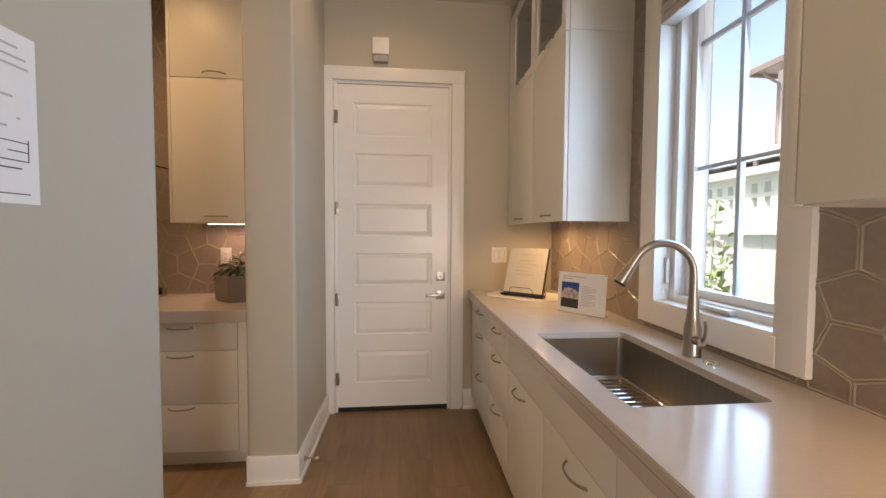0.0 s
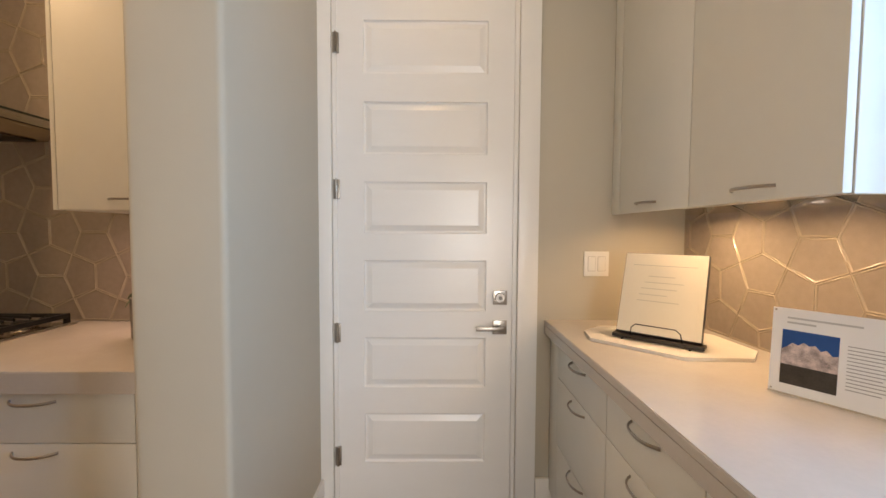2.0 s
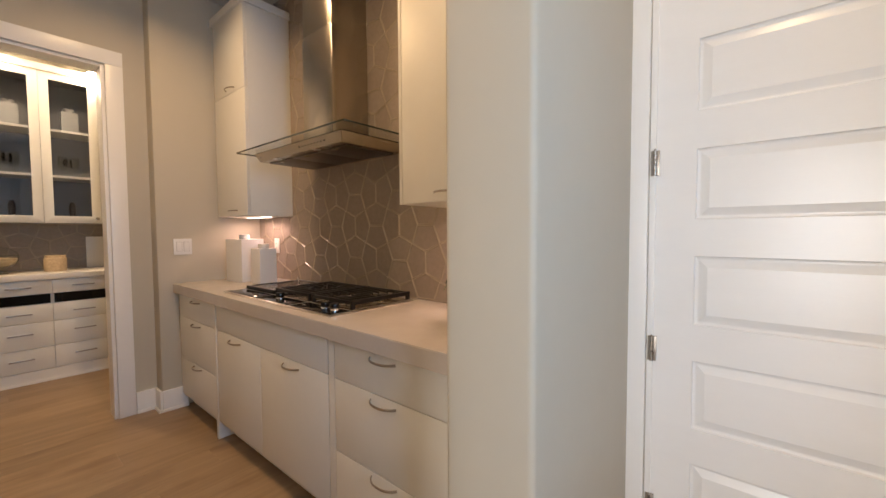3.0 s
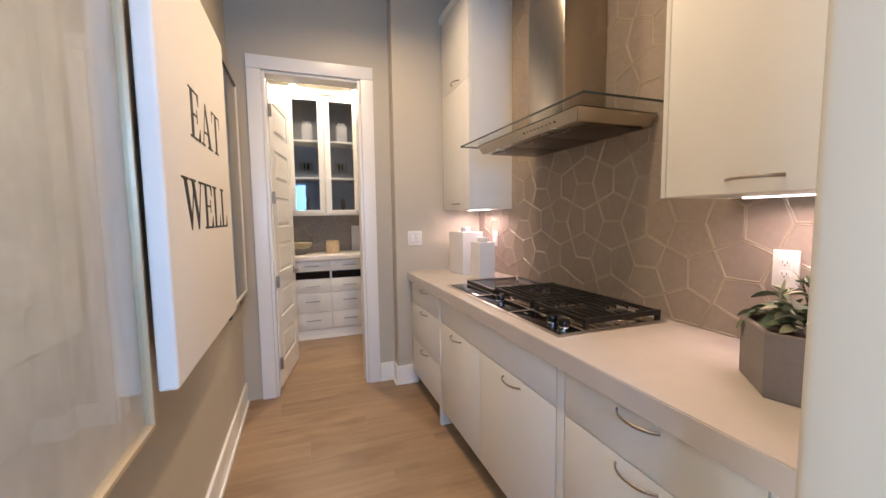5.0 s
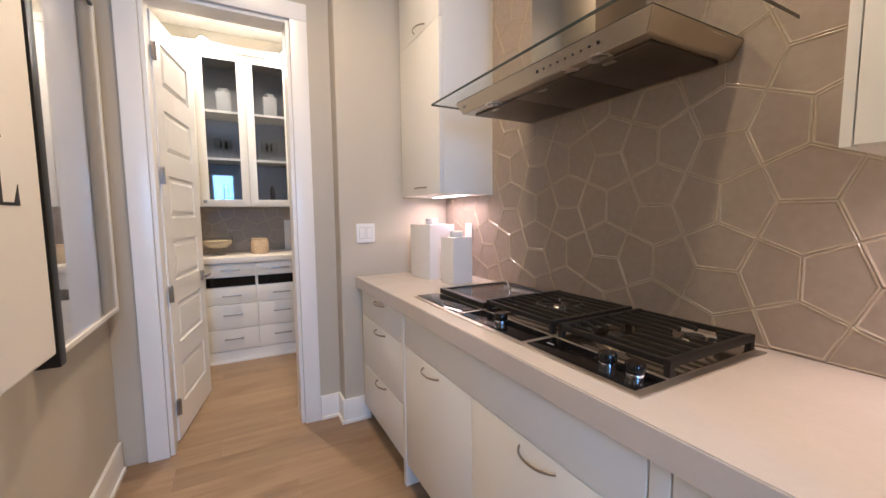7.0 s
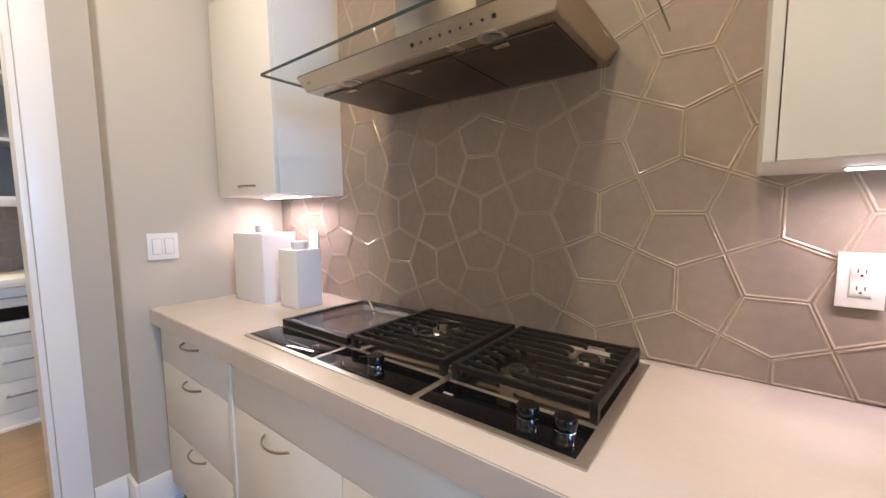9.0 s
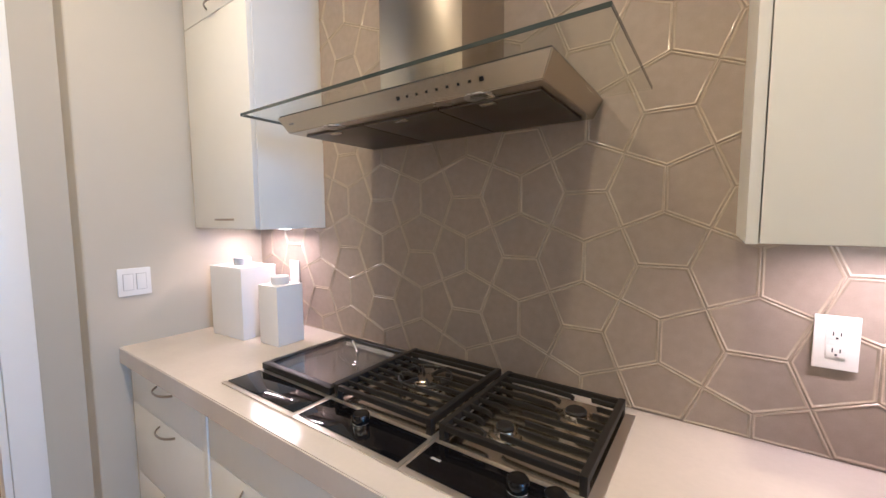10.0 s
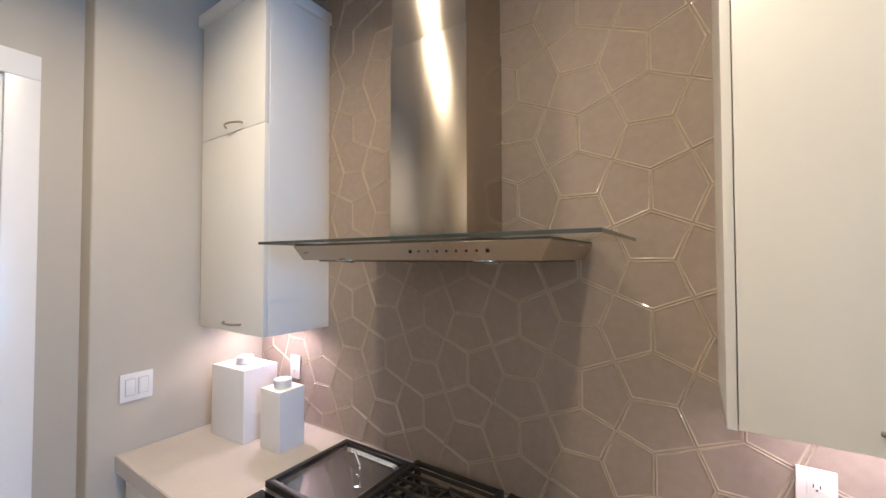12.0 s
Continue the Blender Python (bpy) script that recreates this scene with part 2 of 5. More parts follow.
def wood_mat():
    m = mat("oak_floor_board", (0.295, 0.203, 0.118), 0.42, var=0.0, vary=0.09, bump=0.03, bscale=70, stretch=(6, 0.5, 1))
    nt = m.node_tree
    tc = nt.nodes.new("ShaderNodeTexCoord")
    oi = nt.nodes.new("ShaderNodeObjectInfo")
    mp = nt.nodes.new("ShaderNodeMapping")
    mp.inputs["Scale"].default_value = (9, 0.7, 1)
    off = nt.nodes.new("ShaderNodeVectorMath")
    off.operation = "SCALE"
    off.inputs[0].default_value = (37, 53, 11)
    nt.links.new(oi.outputs["Random"], off.inputs["Scale"])
    nt.links.new(off.outputs[0], mp.inputs["Location"])
    nt.links.new(tc.outputs["Object"], mp.inputs[0])
    g = nt.nodes.new("ShaderNodeTexNoise")
    g.inputs["Scale"].default_value, g.inputs["Detail"].default_value, g.inputs["Distortion"].default_value = 2.2, 6, 0.8
    nt.links.new(mp.outputs[0], g.inputs["Vector"])
    mp2 = nt.nodes.new("ShaderNodeMapping")
    mp2.inputs["Scale"].default_value = (2.2, 0.9, 1)
    nt.links.new(off.outputs[0], mp2.inputs["Location"])
    nt.links.new(tc.outputs["Object"], mp2.inputs[0])
    k = nt.nodes.new("ShaderNodeTexNoise")
    k.inputs["Scale"].default_value, k.inputs["Detail"].default_value = 2.5, 3
    nt.links.new(mp2.outputs[0], k.inputs["Vector"])
    ramp = nt.nodes.new("ShaderNodeValToRGB")
    e = ramp.color_ramp.elements
    e[0].position, e[0].color = 0.25, (0.76, 0.73, 0.68, 1)
    e[1].position, e[1].color = 0.75, (1.06, 1.05, 1.04, 1)
    nt.links.new(g.outputs[0], ramp.inputs[0])
    ramp2 = nt.nodes.new("ShaderNodeValToRGB")
    e = ramp2.color_ramp.elements
    e[0].position, e[0].color = 0.22, (0.66, 0.60, 0.53, 1)
    e[1].position, e[1].color = 0.46, (1, 1, 1, 1)
    nt.links.new(k.outputs[0], ramp2.inputs[0])
    b = nt.nodes["Principled BSDF"]
    src = b.inputs["Base Color"].links[0].from_socket
    for r in (ramp, ramp2):
        mu = nt.nodes.new("ShaderNodeVectorMath")
        mu.operation = "MULTIPLY"
        nt.links.new(src, mu.inputs[0])
        nt.links.new(r.outputs[0], mu.inputs[1])
        src = mu.outputs[0]
    nt.links.new(src, b.inputs["Base Color"])
    return m


OAK = wood_mat()
# the chimney's brushing runs level, so that highlights stretch upwards
tg = STEEL.node_tree.nodes.new("ShaderNodeTangent")
tg.direction_type, tg.axis = "RADIAL", "Z"
STEEL.node_tree.links.new(tg.outputs[0], STEEL.node_tree.nodes["Principled BSDF"].inputs["Tangent"])
STEEL.node_tree.nodes["Principled BSDF"].inputs["Anisotropic"].default_value = 0.8
STEEL.node_tree.nodes["Principled BSDF"].inputs["Anisotropic Rotation"].default_value = 0.25

# ---------------------------------------------------------------- mesh helpers
PLACE = {}


def box(bm, x0, x1, y0, y1, z0, z1):
    vs = [bm.verts.new(p) for p in ((x0, y0, z0), (x1, y0, z0), (x1, y1, z0), (x0, y1, z0), (x0, y0, z1), (x1, y0, z1), (x1, y1, z1), (x0, y1, z1))]
    for f in ((3, 2, 1, 0), (4, 5, 6, 7), (0, 1, 5, 4), (1, 2, 6, 5), (2, 3, 7, 6), (3, 0, 4, 7)):
        bm.faces.new([vs[i] for i in f])
    return vs


def boxes(*dims, bevel=0.0, seg=2):
    bm = bmesh.new()
    for d in dims:
        box(bm, *d)
    if bevel:
        bmesh.ops.bevel(bm, geom=bm.edges[:], offset=bevel, segments=seg, affect="EDGES", profile=0.6)
    return bm


def cyl(bm, p, q, r0, r1=None, n=20, caps=True):
    """A round bar from p to q."""
    r1 = r0 if r1 is None else r1
    p, q = Vector(p), Vector(q)
    m = Matrix.Translation((p + q) / 2) @ (q - p).to_track_quat("Z", "Y").to_matrix().to_4x4()
    return bmesh.ops.create_cone(bm, cap_ends=caps, segments=n, radius1=r0, radius2=r1, depth=(q - p).length, matrix=m)["verts"]


def lathe(profile, n=28, at=(0, 0, 0)):
    """A turned shape from (radius, height) pairs."""
    bm = bmesh.new()
    rings = [[bm.verts.new((at[0] + r * math.cos(2 * math.pi * i / n), at[1] + r * math.sin(2 * math.pi * i / n), at[2] + z)) for i in range(n)] for r, z in profile]
    for a, b in zip(rings, rings[1:]):
        for i in range(n):
            bm.faces.new((a[i], a[(i + 1) % n], b[(i + 1) % n], b[i]))
    bm.faces.new(rings[0][::-1])
    bm.faces.new(rings[-1])
    return bm


def sweep(points, w, h, n=8, up=(0, 0, 1), bm=None, square=False):
    """A bar of elliptic or square section w x h along points."""
    bm = bm or bmesh.new()
    pts = [Vector(p) for p in points]
    rings = []
    for i, p in enumerate(pts):
        d = (pts[min(i + 1, len(pts) - 1)] - pts[max(i - 1, 0)]).normalized()
        side = d.cross(Vector(up))
        if side.length < 1e-4:
            side = d.cross(Vector((1, 0, 0)))
        side.normalize()
        top = side.cross(d).normalized()
        ring = []
        for k in range(n):
            a = 2 * math.pi * (k + 0.5) / n
            c, s = math.cos(a), math.sin(a)
            if square:
                c, s = (abs(c) ** 0.5) * math.copysign(1, c), (abs(s) ** 0.5) * math.copysign(1, s)
            ring.append(bm.verts.new(p + side * c * w / 2 + top * s * h / 2))
        rings.append(ring)
    for a, b in zip(rings, rings[1:]):
        for k in range(n):
            bm.faces.new((a[k], a[(k + 1) % n], b[(k + 1) % n], b[k]))
    bm.faces.new(rings[0][::-1])
    bm.faces.new(rings[-1])
    return bm


def finish(bm, name, material, smooth=35):
    bmesh.ops.recalc_face_normals(bm, faces=bm.faces[:])
    me = bpy.data.meshes.new(name)
    if smooth:
        for f in bm.faces:
            f.smooth = True
        for e in bm.edges:
            e.smooth = len(e.link_faces) == 2 and e.calc_face_angle(0) < radians(smooth)
    bm.to_mesh(me)
    bm.free()
    me.materials.append(material)
    return me


def thing(name, label, category, m=None, group="", kind=""):
    """An empty at the base of a thing, which parents its parts."""
    ob = new(name)
    ob.empty_display_size = 0.05
    m = m or Matrix()
    ob.matrix_world = m
    PLACE[ob.name] = m
    return tagged(ob, label, category, group, kind)


def part(name, bm, material, parent, label="", world=False, smooth=35):
    """One mesh as a part under a thing or under another part; its numbers are in the thing's own frame, or in the world's."""
    if world:
        bm.transform(PLACE[parent.name].inverted())
    ob = new(name, finish(bm, name, material, smooth))
    ob.parent = parent
    PLACE[ob.name] = PLACE[parent.name]
    return tagged(ob, label)


def shared(name, mesh, parent, m, label=""):
    """A part on a mesh that it shares with others, at the pose m in its parent's frame."""
    ob = new(name, mesh)
    ob.parent = parent
    ob.matrix_basis = m
    PLACE[ob.name] = PLACE[parent.name] @ m
    return tagged(ob, label)


def solid(name, bm, material, label, category, kind="", group="", smooth=35):
    """A thing of one mesh, in the world's numbers, with its origin at its base."""
    bmesh.ops.recalc_face_normals(bm, faces=bm.faces[:])
    c = [[v.co[i] for v in bm.verts] for i in range(3)]
    o = Vector(((min(c[0]) + max(c[0])) / 2, (min(c[1]) + max(c[1])) / 2, min(c[2])))
    bm.transform(Matrix.Translation(-o))
    ob = new(name, finish(bm, name, material, smooth))
    ob.location = o
    PLACE[ob.name] = Matrix.Translation(o)
    return tagged(ob, label, category, group, kind)


def structure(name, bm, material, label="", category="wall", smooth=35):
    return solid(name, bm, material, label, category, kind="structure", smooth=smooth)


def wall_y(x0, x1, y0, y1, top, holes=()):
    """Boxes of a wall along x, with openings (x0, x1, z0, z1) left free."""
    dims, xs = [], x0
    for hx0, hx1, hz0, hz1 in sorted(holes):
        dims.append((xs, hx0, y0, y1, 0, top))
        dims.append((hx0, hx1, y0, y1, hz1, top))
        if hz0 > 0:
            dims.append((hx0, hx1, y0, y1, 0, hz0))
        xs = hx1
    dims.append((xs, x1, y0, y1, 0, top))
    return dims


def swapped(dims):
    return [(d[2], d[3], d[0], d[1], d[4], d[5]) for d in dims]


def frame_bm(u0, u1, z0, z1, rail, y0, y1):
    """A rectangular frame in one piece, in the xz plane."""
    bm = bmesh.new()
    rings = []
    for y in (y0, y1):
        for d in (0.0, rail):
            rings.append([bm.verts.new(p) for p in ((u0 + d, y, z0 + d), (u1 - d, y, z0 + d), (u1 - d, y, z1 - d), (u0 + d, y, z1 - d))])
    for a, b in ((0, 1), (1, 3), (3, 2), (2, 0)):
        for i in range(4):
            bm.faces.new((rings[a][i], rings[a][(i + 1) % 4], rings[b][(i + 1) % 4], rings[b][i]))
    bmesh.ops.bevel(bm, geom=bm.edges[:], offset=0.0012, segments=1, affect="EDGES")
    return bm


TOP = 3.05
# ---------------------------------------------------------------- structure
structure("floor", boxes((-5.75, -0.73, 0.4, 3.18, -0.12, -0.012), (-0.73, 1.36, -3.3, 3.18, -0.12, -0.012)), GROUT, "subfloor under pale oak boards", "floor")
structure("ceiling", boxes((-5.75, 1.4, -3.5, 3.3, TOP, TOP + 0.12)), CEIL, "plain painted ceiling", "ceiling")
structure("wall_north_door", boxes(*wall_y(-0.60, 1.34, 3.04, 3.18, TOP, [(-0.525, 0.330, 0, 2.445)])), PAINT, "greige painted wall round a white door")
structure("wall_stub", boxes((-0.845, -0.588, 2.248, 3.16, 0, TOP), bevel=0.020, seg=5), PAINT, "greige stub wall with rounded corners")
structure("wall_north_range", boxes((-3.75, -0.845, 3.0, 3.14, 0, TOP)), PAINT, "greige wall behind the range")
structure("wall_west", boxes(*swapped(wall_y(1.13, 2.262, -3.75, -3.61, TOP, [(1.345, 2.035, 0, 2.405)]))), PAINT, "greige wall with an open doorway")
structure("wall_west_return", boxes((-3.75, -3.49, 2.262, 3.0, 0, TOP), bevel=0.010, seg=3), PAINT, "greige wall return beside the counter")
structure("wall_south", boxes((-3.75, -0.73, 0.99, 1.13, 0, TOP)), PAINT, "greige wall hung with pictures")
structure("wall_aisle", boxes((-0.73, -0.588, -3.3, 1.13, 0, TOP), bevel=0.020, seg=5), PAINT, "greige wall beside the aisle")
structure("wall_east", boxes(*swapped(wall_y(-3.3, 3.04, 1.13, 1.36, TOP, [(1.19, 1.78, 1.04, 2.55)]))), PAINT, "greige wall with the window")
structure("wall_patio", boxes(*wall_y(-0.588, 1.13, -3.3, -3.12, TOP, [(0.08, 1.08, 0.05, 2.3)])), PAINT, "plain wall round a glazed opening")
structure("wall_pantry_west", boxes((-5.75, -5.58, 0.4, 3.0, 0, TOP)), PAINT, "warm painted pantry wall")
structure("wall_pantry_south", boxes((-5.75, -3.75, 0.4, 0.55, 0, TOP)), PAINT, "warm painted pantry wall")
structure("wall_pantry_north", boxes((-5.75, -3.75, 3.0, 3.14, 0, TOP)), PAINT, "warm painted pantry wall")
structure("wall_pantry_east", boxes((-3.75, -3.62, 0.4, 0.99, 0, TOP)), PAINT, "warm painted pantry wall")


def baseboard(name, dims, cap):
    bm = boxes(dims, bevel=0.003)
    box(bm, *cap)
    return structure(name, bm, TRIM, "white painted baseboard", "baseboard")


baseboard("baseboard_south", (-3.59, -0.60, 1.131, 1.147, 0, 0.150), (-3.58, -0.60, 1.147, 1.158, 0, 0.018))
baseboard("baseboard_aisle", (-0.587, -0.572, -3.0, 1.125, 0, 0.150), (-0.572, -0.561, -3.0, 1.125, 0, 0.018))
baseboard("baseboard_stub_front", (-0.845, -0.572, 2.232, 2.247, 0, 0.150), (-0.845, -0.561, 2.221, 2.232, 0, 0.018))
baseboard("baseboard_stub_side", (-0.587, -0.572, 2.247, 3.02, 0, 0.150), (-0.572, -0.561, 2.232, 3.02, 0, 0.018))
baseboard("baseboard_door", (0.432, 0.56, 3.024, 3.039, 0, 0.150), (0.432, 0.56, 3.013, 3.024, 0, 0.018))
baseboard("baseboard_west", (-3.609, -3.594, 2.137, 2.262, 0, 0.150), (-3.594, -3.583, 2.137, 2.250, 0, 0.018))
baseboard("baseboard_return", (-3.594, -3.475, 2.246, 2.261, 0, 0.150), (-3.583, -3.464, 2.235, 2.246, 0, 0.018))
baseboard("baseboard_return_side", (-3.489, -3.475, 2.262, 2.42, 0, 0.150), (-3.475, -3.464, 2.250, 2.42, 0, 0.018))


def casing(name, opening, face, depth, axis, sign, width=0.098, thick=0.020, low=0.0, label="white painted door casing"):
    """Jambs, stops and flat casing round an opening (a0, a1, z0, z1) of a wall."""
    a0, a1, z0, z1 = opening
    t = thing(name, label, "door frame", Matrix.Translation((a0, face, 0) if axis == "x" else (face, a0, 0)), kind="structure")

    def b(nm, u0, u1, w0, w1, za, zb, bev=0.002):
        w0, w1 = sorted((face + sign * w0, face + sign * w1))
        d = (u0, u1, w0, w1, za, zb) if axis == "x" else (w0, w1, u0, u1, za, zb)
        part(nm, boxes(d, bevel=bev), TRIM, t, world=True)

    b("casing_side", a0 - width, a0 - 0.004, 0.0005, thick, 0, z1 + 0.004)
    b("casing_side", a1 + 0.004, a1 + width, 0.0005, thick, 0, z1 + 0.004)
    b("casing_head", a0 - width, a1 + width, 0.0005, thick + 0.002, z1 + 0.004, z1 + width)
    b("jamb", a0 - 0.002, a0 + 0.018, 0.004, -depth, 0, z1)
    b("jamb", a1 - 0.018, a1 + 0.002, 0.004, -depth, 0, z1)
    b("jamb_head", a0 + 0.018, a1 - 0.018, 0.004, -depth, z1 - 0.018, z1 + 0.002)
    return t


casing("door_casing_north", (-0.525, 0.330, 0, 2.445), 3.04, 0.14, "x", -1)
casing("door_casing_west", (1.345, 2.035, 0, 2.405), -3.61, 0.14, "y", 1)

# ---------------------------------------------------------------- panelled doors


def panel_door(name, label, m, width, height, pitch, first, tall, inset, ironwork):
    """A white six-panel door; its hinge edge at the origin, its face at y = 0 towards -y."""
    t = thing(name, label, "door", m, kind="structure")
    th = 0.04
    bm = bmesh.new()
    rows = []
    for i in range(6):
        rows.append((first - pitch * i - tall, first - pitch * i))
    rows.reverse()
    u0, u1 = inset, width - inset
    for face_y, s in ((0.0, 1), (th, -1)):
        # stiles and rails round the sunk panels
        def quad(a, b, c, d):
            bm.faces.new([bm.verts.new(p) for p in (a, b, c, d)])
        y = face_y
        quad((0, y, 0), (u0, y, 0), (u0, y, height), (0, y, height))
        quad((u1, y, 0), (width, y, 0), (width, y, height), (u1, y, height))
        zs = 0
        for z0, z1 in rows:
            quad((u0, y, zs), (u1, y, zs), (u1, y, z0), (u0, y, z0))
            zs = z1
        quad((u0, y, zs), (u1, y, zs), (u1, y, height), (u0, y, height))
        for z0, z1 in rows:
            # ogee edge down to a groove, then up to the raised field
            prev = None
            for k, (d, h) in enumerate(((0, 0), (0.003, 0.008), (0.008, 0.010), (0.012, 0.010), (0.038, 0.001))):
                yy = face_y + s * h
                ring = [bm.verts.new(p) for p in ((u0 + d, yy, z0 + d), (u1 - d, yy, z0 + d), (u1 - d, yy, z1 - d), (u0 + d, yy, z1 - d))]
                if prev:
                    for j in range(4):
                        bm.faces.new((prev[j], prev[(j + 1) % 4], ring[(j + 1) % 4], ring[j]))
                prev = ring
            bm.faces.new(prev)
    for a, b, c, d in (((0, 0, 0), (0, th, 0), (0, th, height), (0, 0, height)), ((width, 0, 0), (width, th, 0), (width, th, height), (width, 0, height)),
                       ((0, 0, 0), (width, 0, 0), (width, th, 0), (0, th, 0)), ((0, 0, height), (width, 0, height), (width, th, height), (0, th, height))):
        bm.faces.new([bm.verts.new(p) for p in (a, b, c, d)])
    bmesh.ops.remove_doubles(bm, verts=bm.verts[:], dist=0.0004)
    leaf = part("leaf", bm, DOORW, t, smooth=10)
    for hz in ironwork["hinges"]:
        hb = boxes((-0.016, 0.012, -0.0115, -0.0002, hz - 0.045, hz + 0.045), bevel=0.0015)
        for k in range(5):
            cyl(hb, (-0.002, -0.015, hz - 0.045 + k * 0.018), (-0.002, -0.015, hz - 0.0285 + k * 0.018), 0.0065, n=12)
        cyl(hb, (-0.002, -0.015, hz + 0.045), (-0.002, -0.015, hz + 0.051), 0.0045, 0.002, n=12)
        part("hinge", hb, NICKEL, t, "brushed nickel butt hinge")
    return t, leaf


def lever_set(t, u, z, z_lock, sign=-1, y=0.0):
    """A square rose with a straight lever, and a square deadbolt plate above."""
    s = sign
    h = boxes((u - 0.033, u + 0.033, min(y, y + s * 0.009), max(y, y + s * 0.009), z - 0.033, z + 0.033), bevel=0.002)
    cyl(h, (u, y + s * 0.009, z), (u, y + s * 0.045, z), 0.011, n=16)
    lv = boxes((u - 0.115, u + 0.012, min(y + s * 0.038, y + s * 0.052), max(y + s * 0.038, y + s * 0.052), z - 0.009, z + 0.009), bevel=0.003)
    rose = part("door_handle", h, NICKEL, t, "brushed nickel square rose")
    part("lever", lv, NICKEL, rose)
    if z_lock:
        d = boxes((u - 0.033, u + 0.033, min(y, y + s * 0.010), max(y, y + s * 0.010), z_lock - 0.033, z_lock + 0.033), bevel=0.002)
        cyl(d, (u, y + s * 0.010, z_lock), (u, y + s * 0.020, z_lock), 0.024, 0.021, n=24)
        lock = part("deadbolt", d, NICKEL, t, "nickel deadbolt with a square plate")
        k = bmesh.new()
        cyl(k, (u, y + s * 0.0195, z_lock), (u, y + s * 0.023, z_lock), 0.009, n=16)
        part("keyway", k, DARKSTEEL, lock)


north, _ = panel_door("door_1", "closed white six-panel door with nickel lever and deadbolt", Matrix.Translation((-0.507, 3.043, 0.036)), 0.818, 2.386,
                      0.3665, 2.257, 0.240, 0.122, {"hinges": (0.22, 0.815, 1.487, 2.15)})
lever_set(north, 0.762, 0.843, 0.984)
part("strike_plate", boxes((0.820, 0.828, -0.006, 0.004, 0.80, 0.87)), DARKSTEEL, north)
structure("threshold", boxes((-0.52, 0.325, 3.044, 3.14, 0.001, 0.034), bevel=0.003), RUBBER, "black door sweep and threshold", "threshold")

pantry_door, _ = panel_door("door_2", "white six-panel door standing open into the pantry", pose(-3.735, 1.372, 0.012, 0, 0, 169.5), 0.675, 2.36,
                            0.3625, 2.235, 0.236, 0.112, {"hinges": (0.2, 0.85, 1.50, 2.15)})
lever_set(pantry_door, 0.615, 0.87, None, sign=-1, y=0.0)
lever_set(pantry_door, 0.615, 0.87, None, sign=1, y=0.04)

# ---------------------------------------------------------------- handles and cabinets


def arch_mesh(half, rise):
    pts = []
    for i in range(15):
        s = -1 + 2 * i / 14
        pts.append((s * half, -rise * (1 - abs(s) ** 2.6) - 0.002, 0))
    bm = sweep([(-half, 0.0, 0)] + pts[1:-1] + [(half, 0.0, 0)], 0.0065, 0.0095, n=8)
    return finish(bm, "handle", NICKEL, 60)


def bar_mesh(half):
    bm = boxes((-half, half, -0.032, -0.024, -0.005, 0.005), bevel=0.0015)
    for s in (-1, 1):
        box(bm, s * (half - 0.012) - 0.005, s * (half - 0.012) + 0.005, -0.026, 0, -0.004, 0.004)
    return finish(bm, "handle", NICKEL, 30)


ARCH, BAR = arch_mesh(0.069, 0.030), bar_mesh(0.075)


def cabinet(name, label, m, width, depth, z0, z1, fronts, group="", handle=None, foot=0.0, material=None, category="cabinet"):
    """A cabinet whose front faces -y. fronts: (u0, u1, z0, z1, name, handle u, handle z) with None for no handle."""
    material = material or CAB
    t = thing(name, label, category, m, group)
    part("body", boxes((0.0, width, 0.021, depth, z0, z1), bevel=0.0012, seg=1), material, t)
    if foot:
        part("toe_kick", boxes((0.0, width, 0.085, depth, 0.0, z0 - 0.001)), material, t)
    for u0, u1, a, b, nm, hu, hz in fronts:
        f = part(nm, boxes((u0 + 0.0015, u1 - 0.0015, 0.0, 0.020, a + 0.0015, b - 0.0015), bevel=0.0016, seg=2), material, t)
        if hu is not None:
            shared("handle", handle or ARCH, f, Matrix.Translation((hu, 0.0, hz)), "brushed nickel arched pull")
    return t


def three_drawers(w, inset=0.0):
    c = w / 2
    c = c + inset / 2 + 0.02
    return [(inset, w, 0.688, 0.846, "drawer", c, 0.818), (inset, w, 0.385, 0.688, "drawer", c, 0.660), (inset, w, 0.115, 0.385, "drawer", c, 0.372)]


FRONT = 2.375
cabinet("base_cabinet", "cream three-drawer base cabinet beside the wall return", Matrix.Translation((-3.488, FRONT, 0)), 0.686, 0.615, 0.115, 0.848,
        three_drawers(0.686, 0.04), "range base cabinets", foot=1)
cook = cabinet("base_cabinet", "cream base cabinet with two wide pull-outs under the cooktop", Matrix.Translation((-2.80, FRONT, 0)), 1.219, 0.615, 0.10, 0.848,
               [(0.03, 1.218, 0.690, 0.846, "panel", None, 0), (0.03, 0.604, 0.115, 0.690, "drawer", 0.300, 0.657), (0.604, 1.218, 0.115, 0.690, "drawer", 0.917, 0.657)],
               "range base cabinets", foot=1)
part("foot", boxes((0.0, 0.028, -0.004, 0.10, 0.0, 0.846), bevel=0.0015), CAB, cook)
filler = cabinet("base_cabinet", "cream three-drawer base cabinet against the stub wall", Matrix.Translation((-1.580, FRONT, 0)), 0.733, 0.615, 0.115, 0.848,
                 [(0.044, 0.640, 0.688, 0.846, "drawer", 0.338, 0.818), (0.044, 0.640, 0.387, 0.688, "drawer", 0.338, 0.660), (0.044, 0.640, 0.115, 0.387, "drawer", 0.338, 0.368)],
                 "range base cabinets", foot=1)
part("stile", boxes((0.001, 0.041, 0.001, 0.020, 0.10, 0.846), bevel=0.001), CAB, filler)
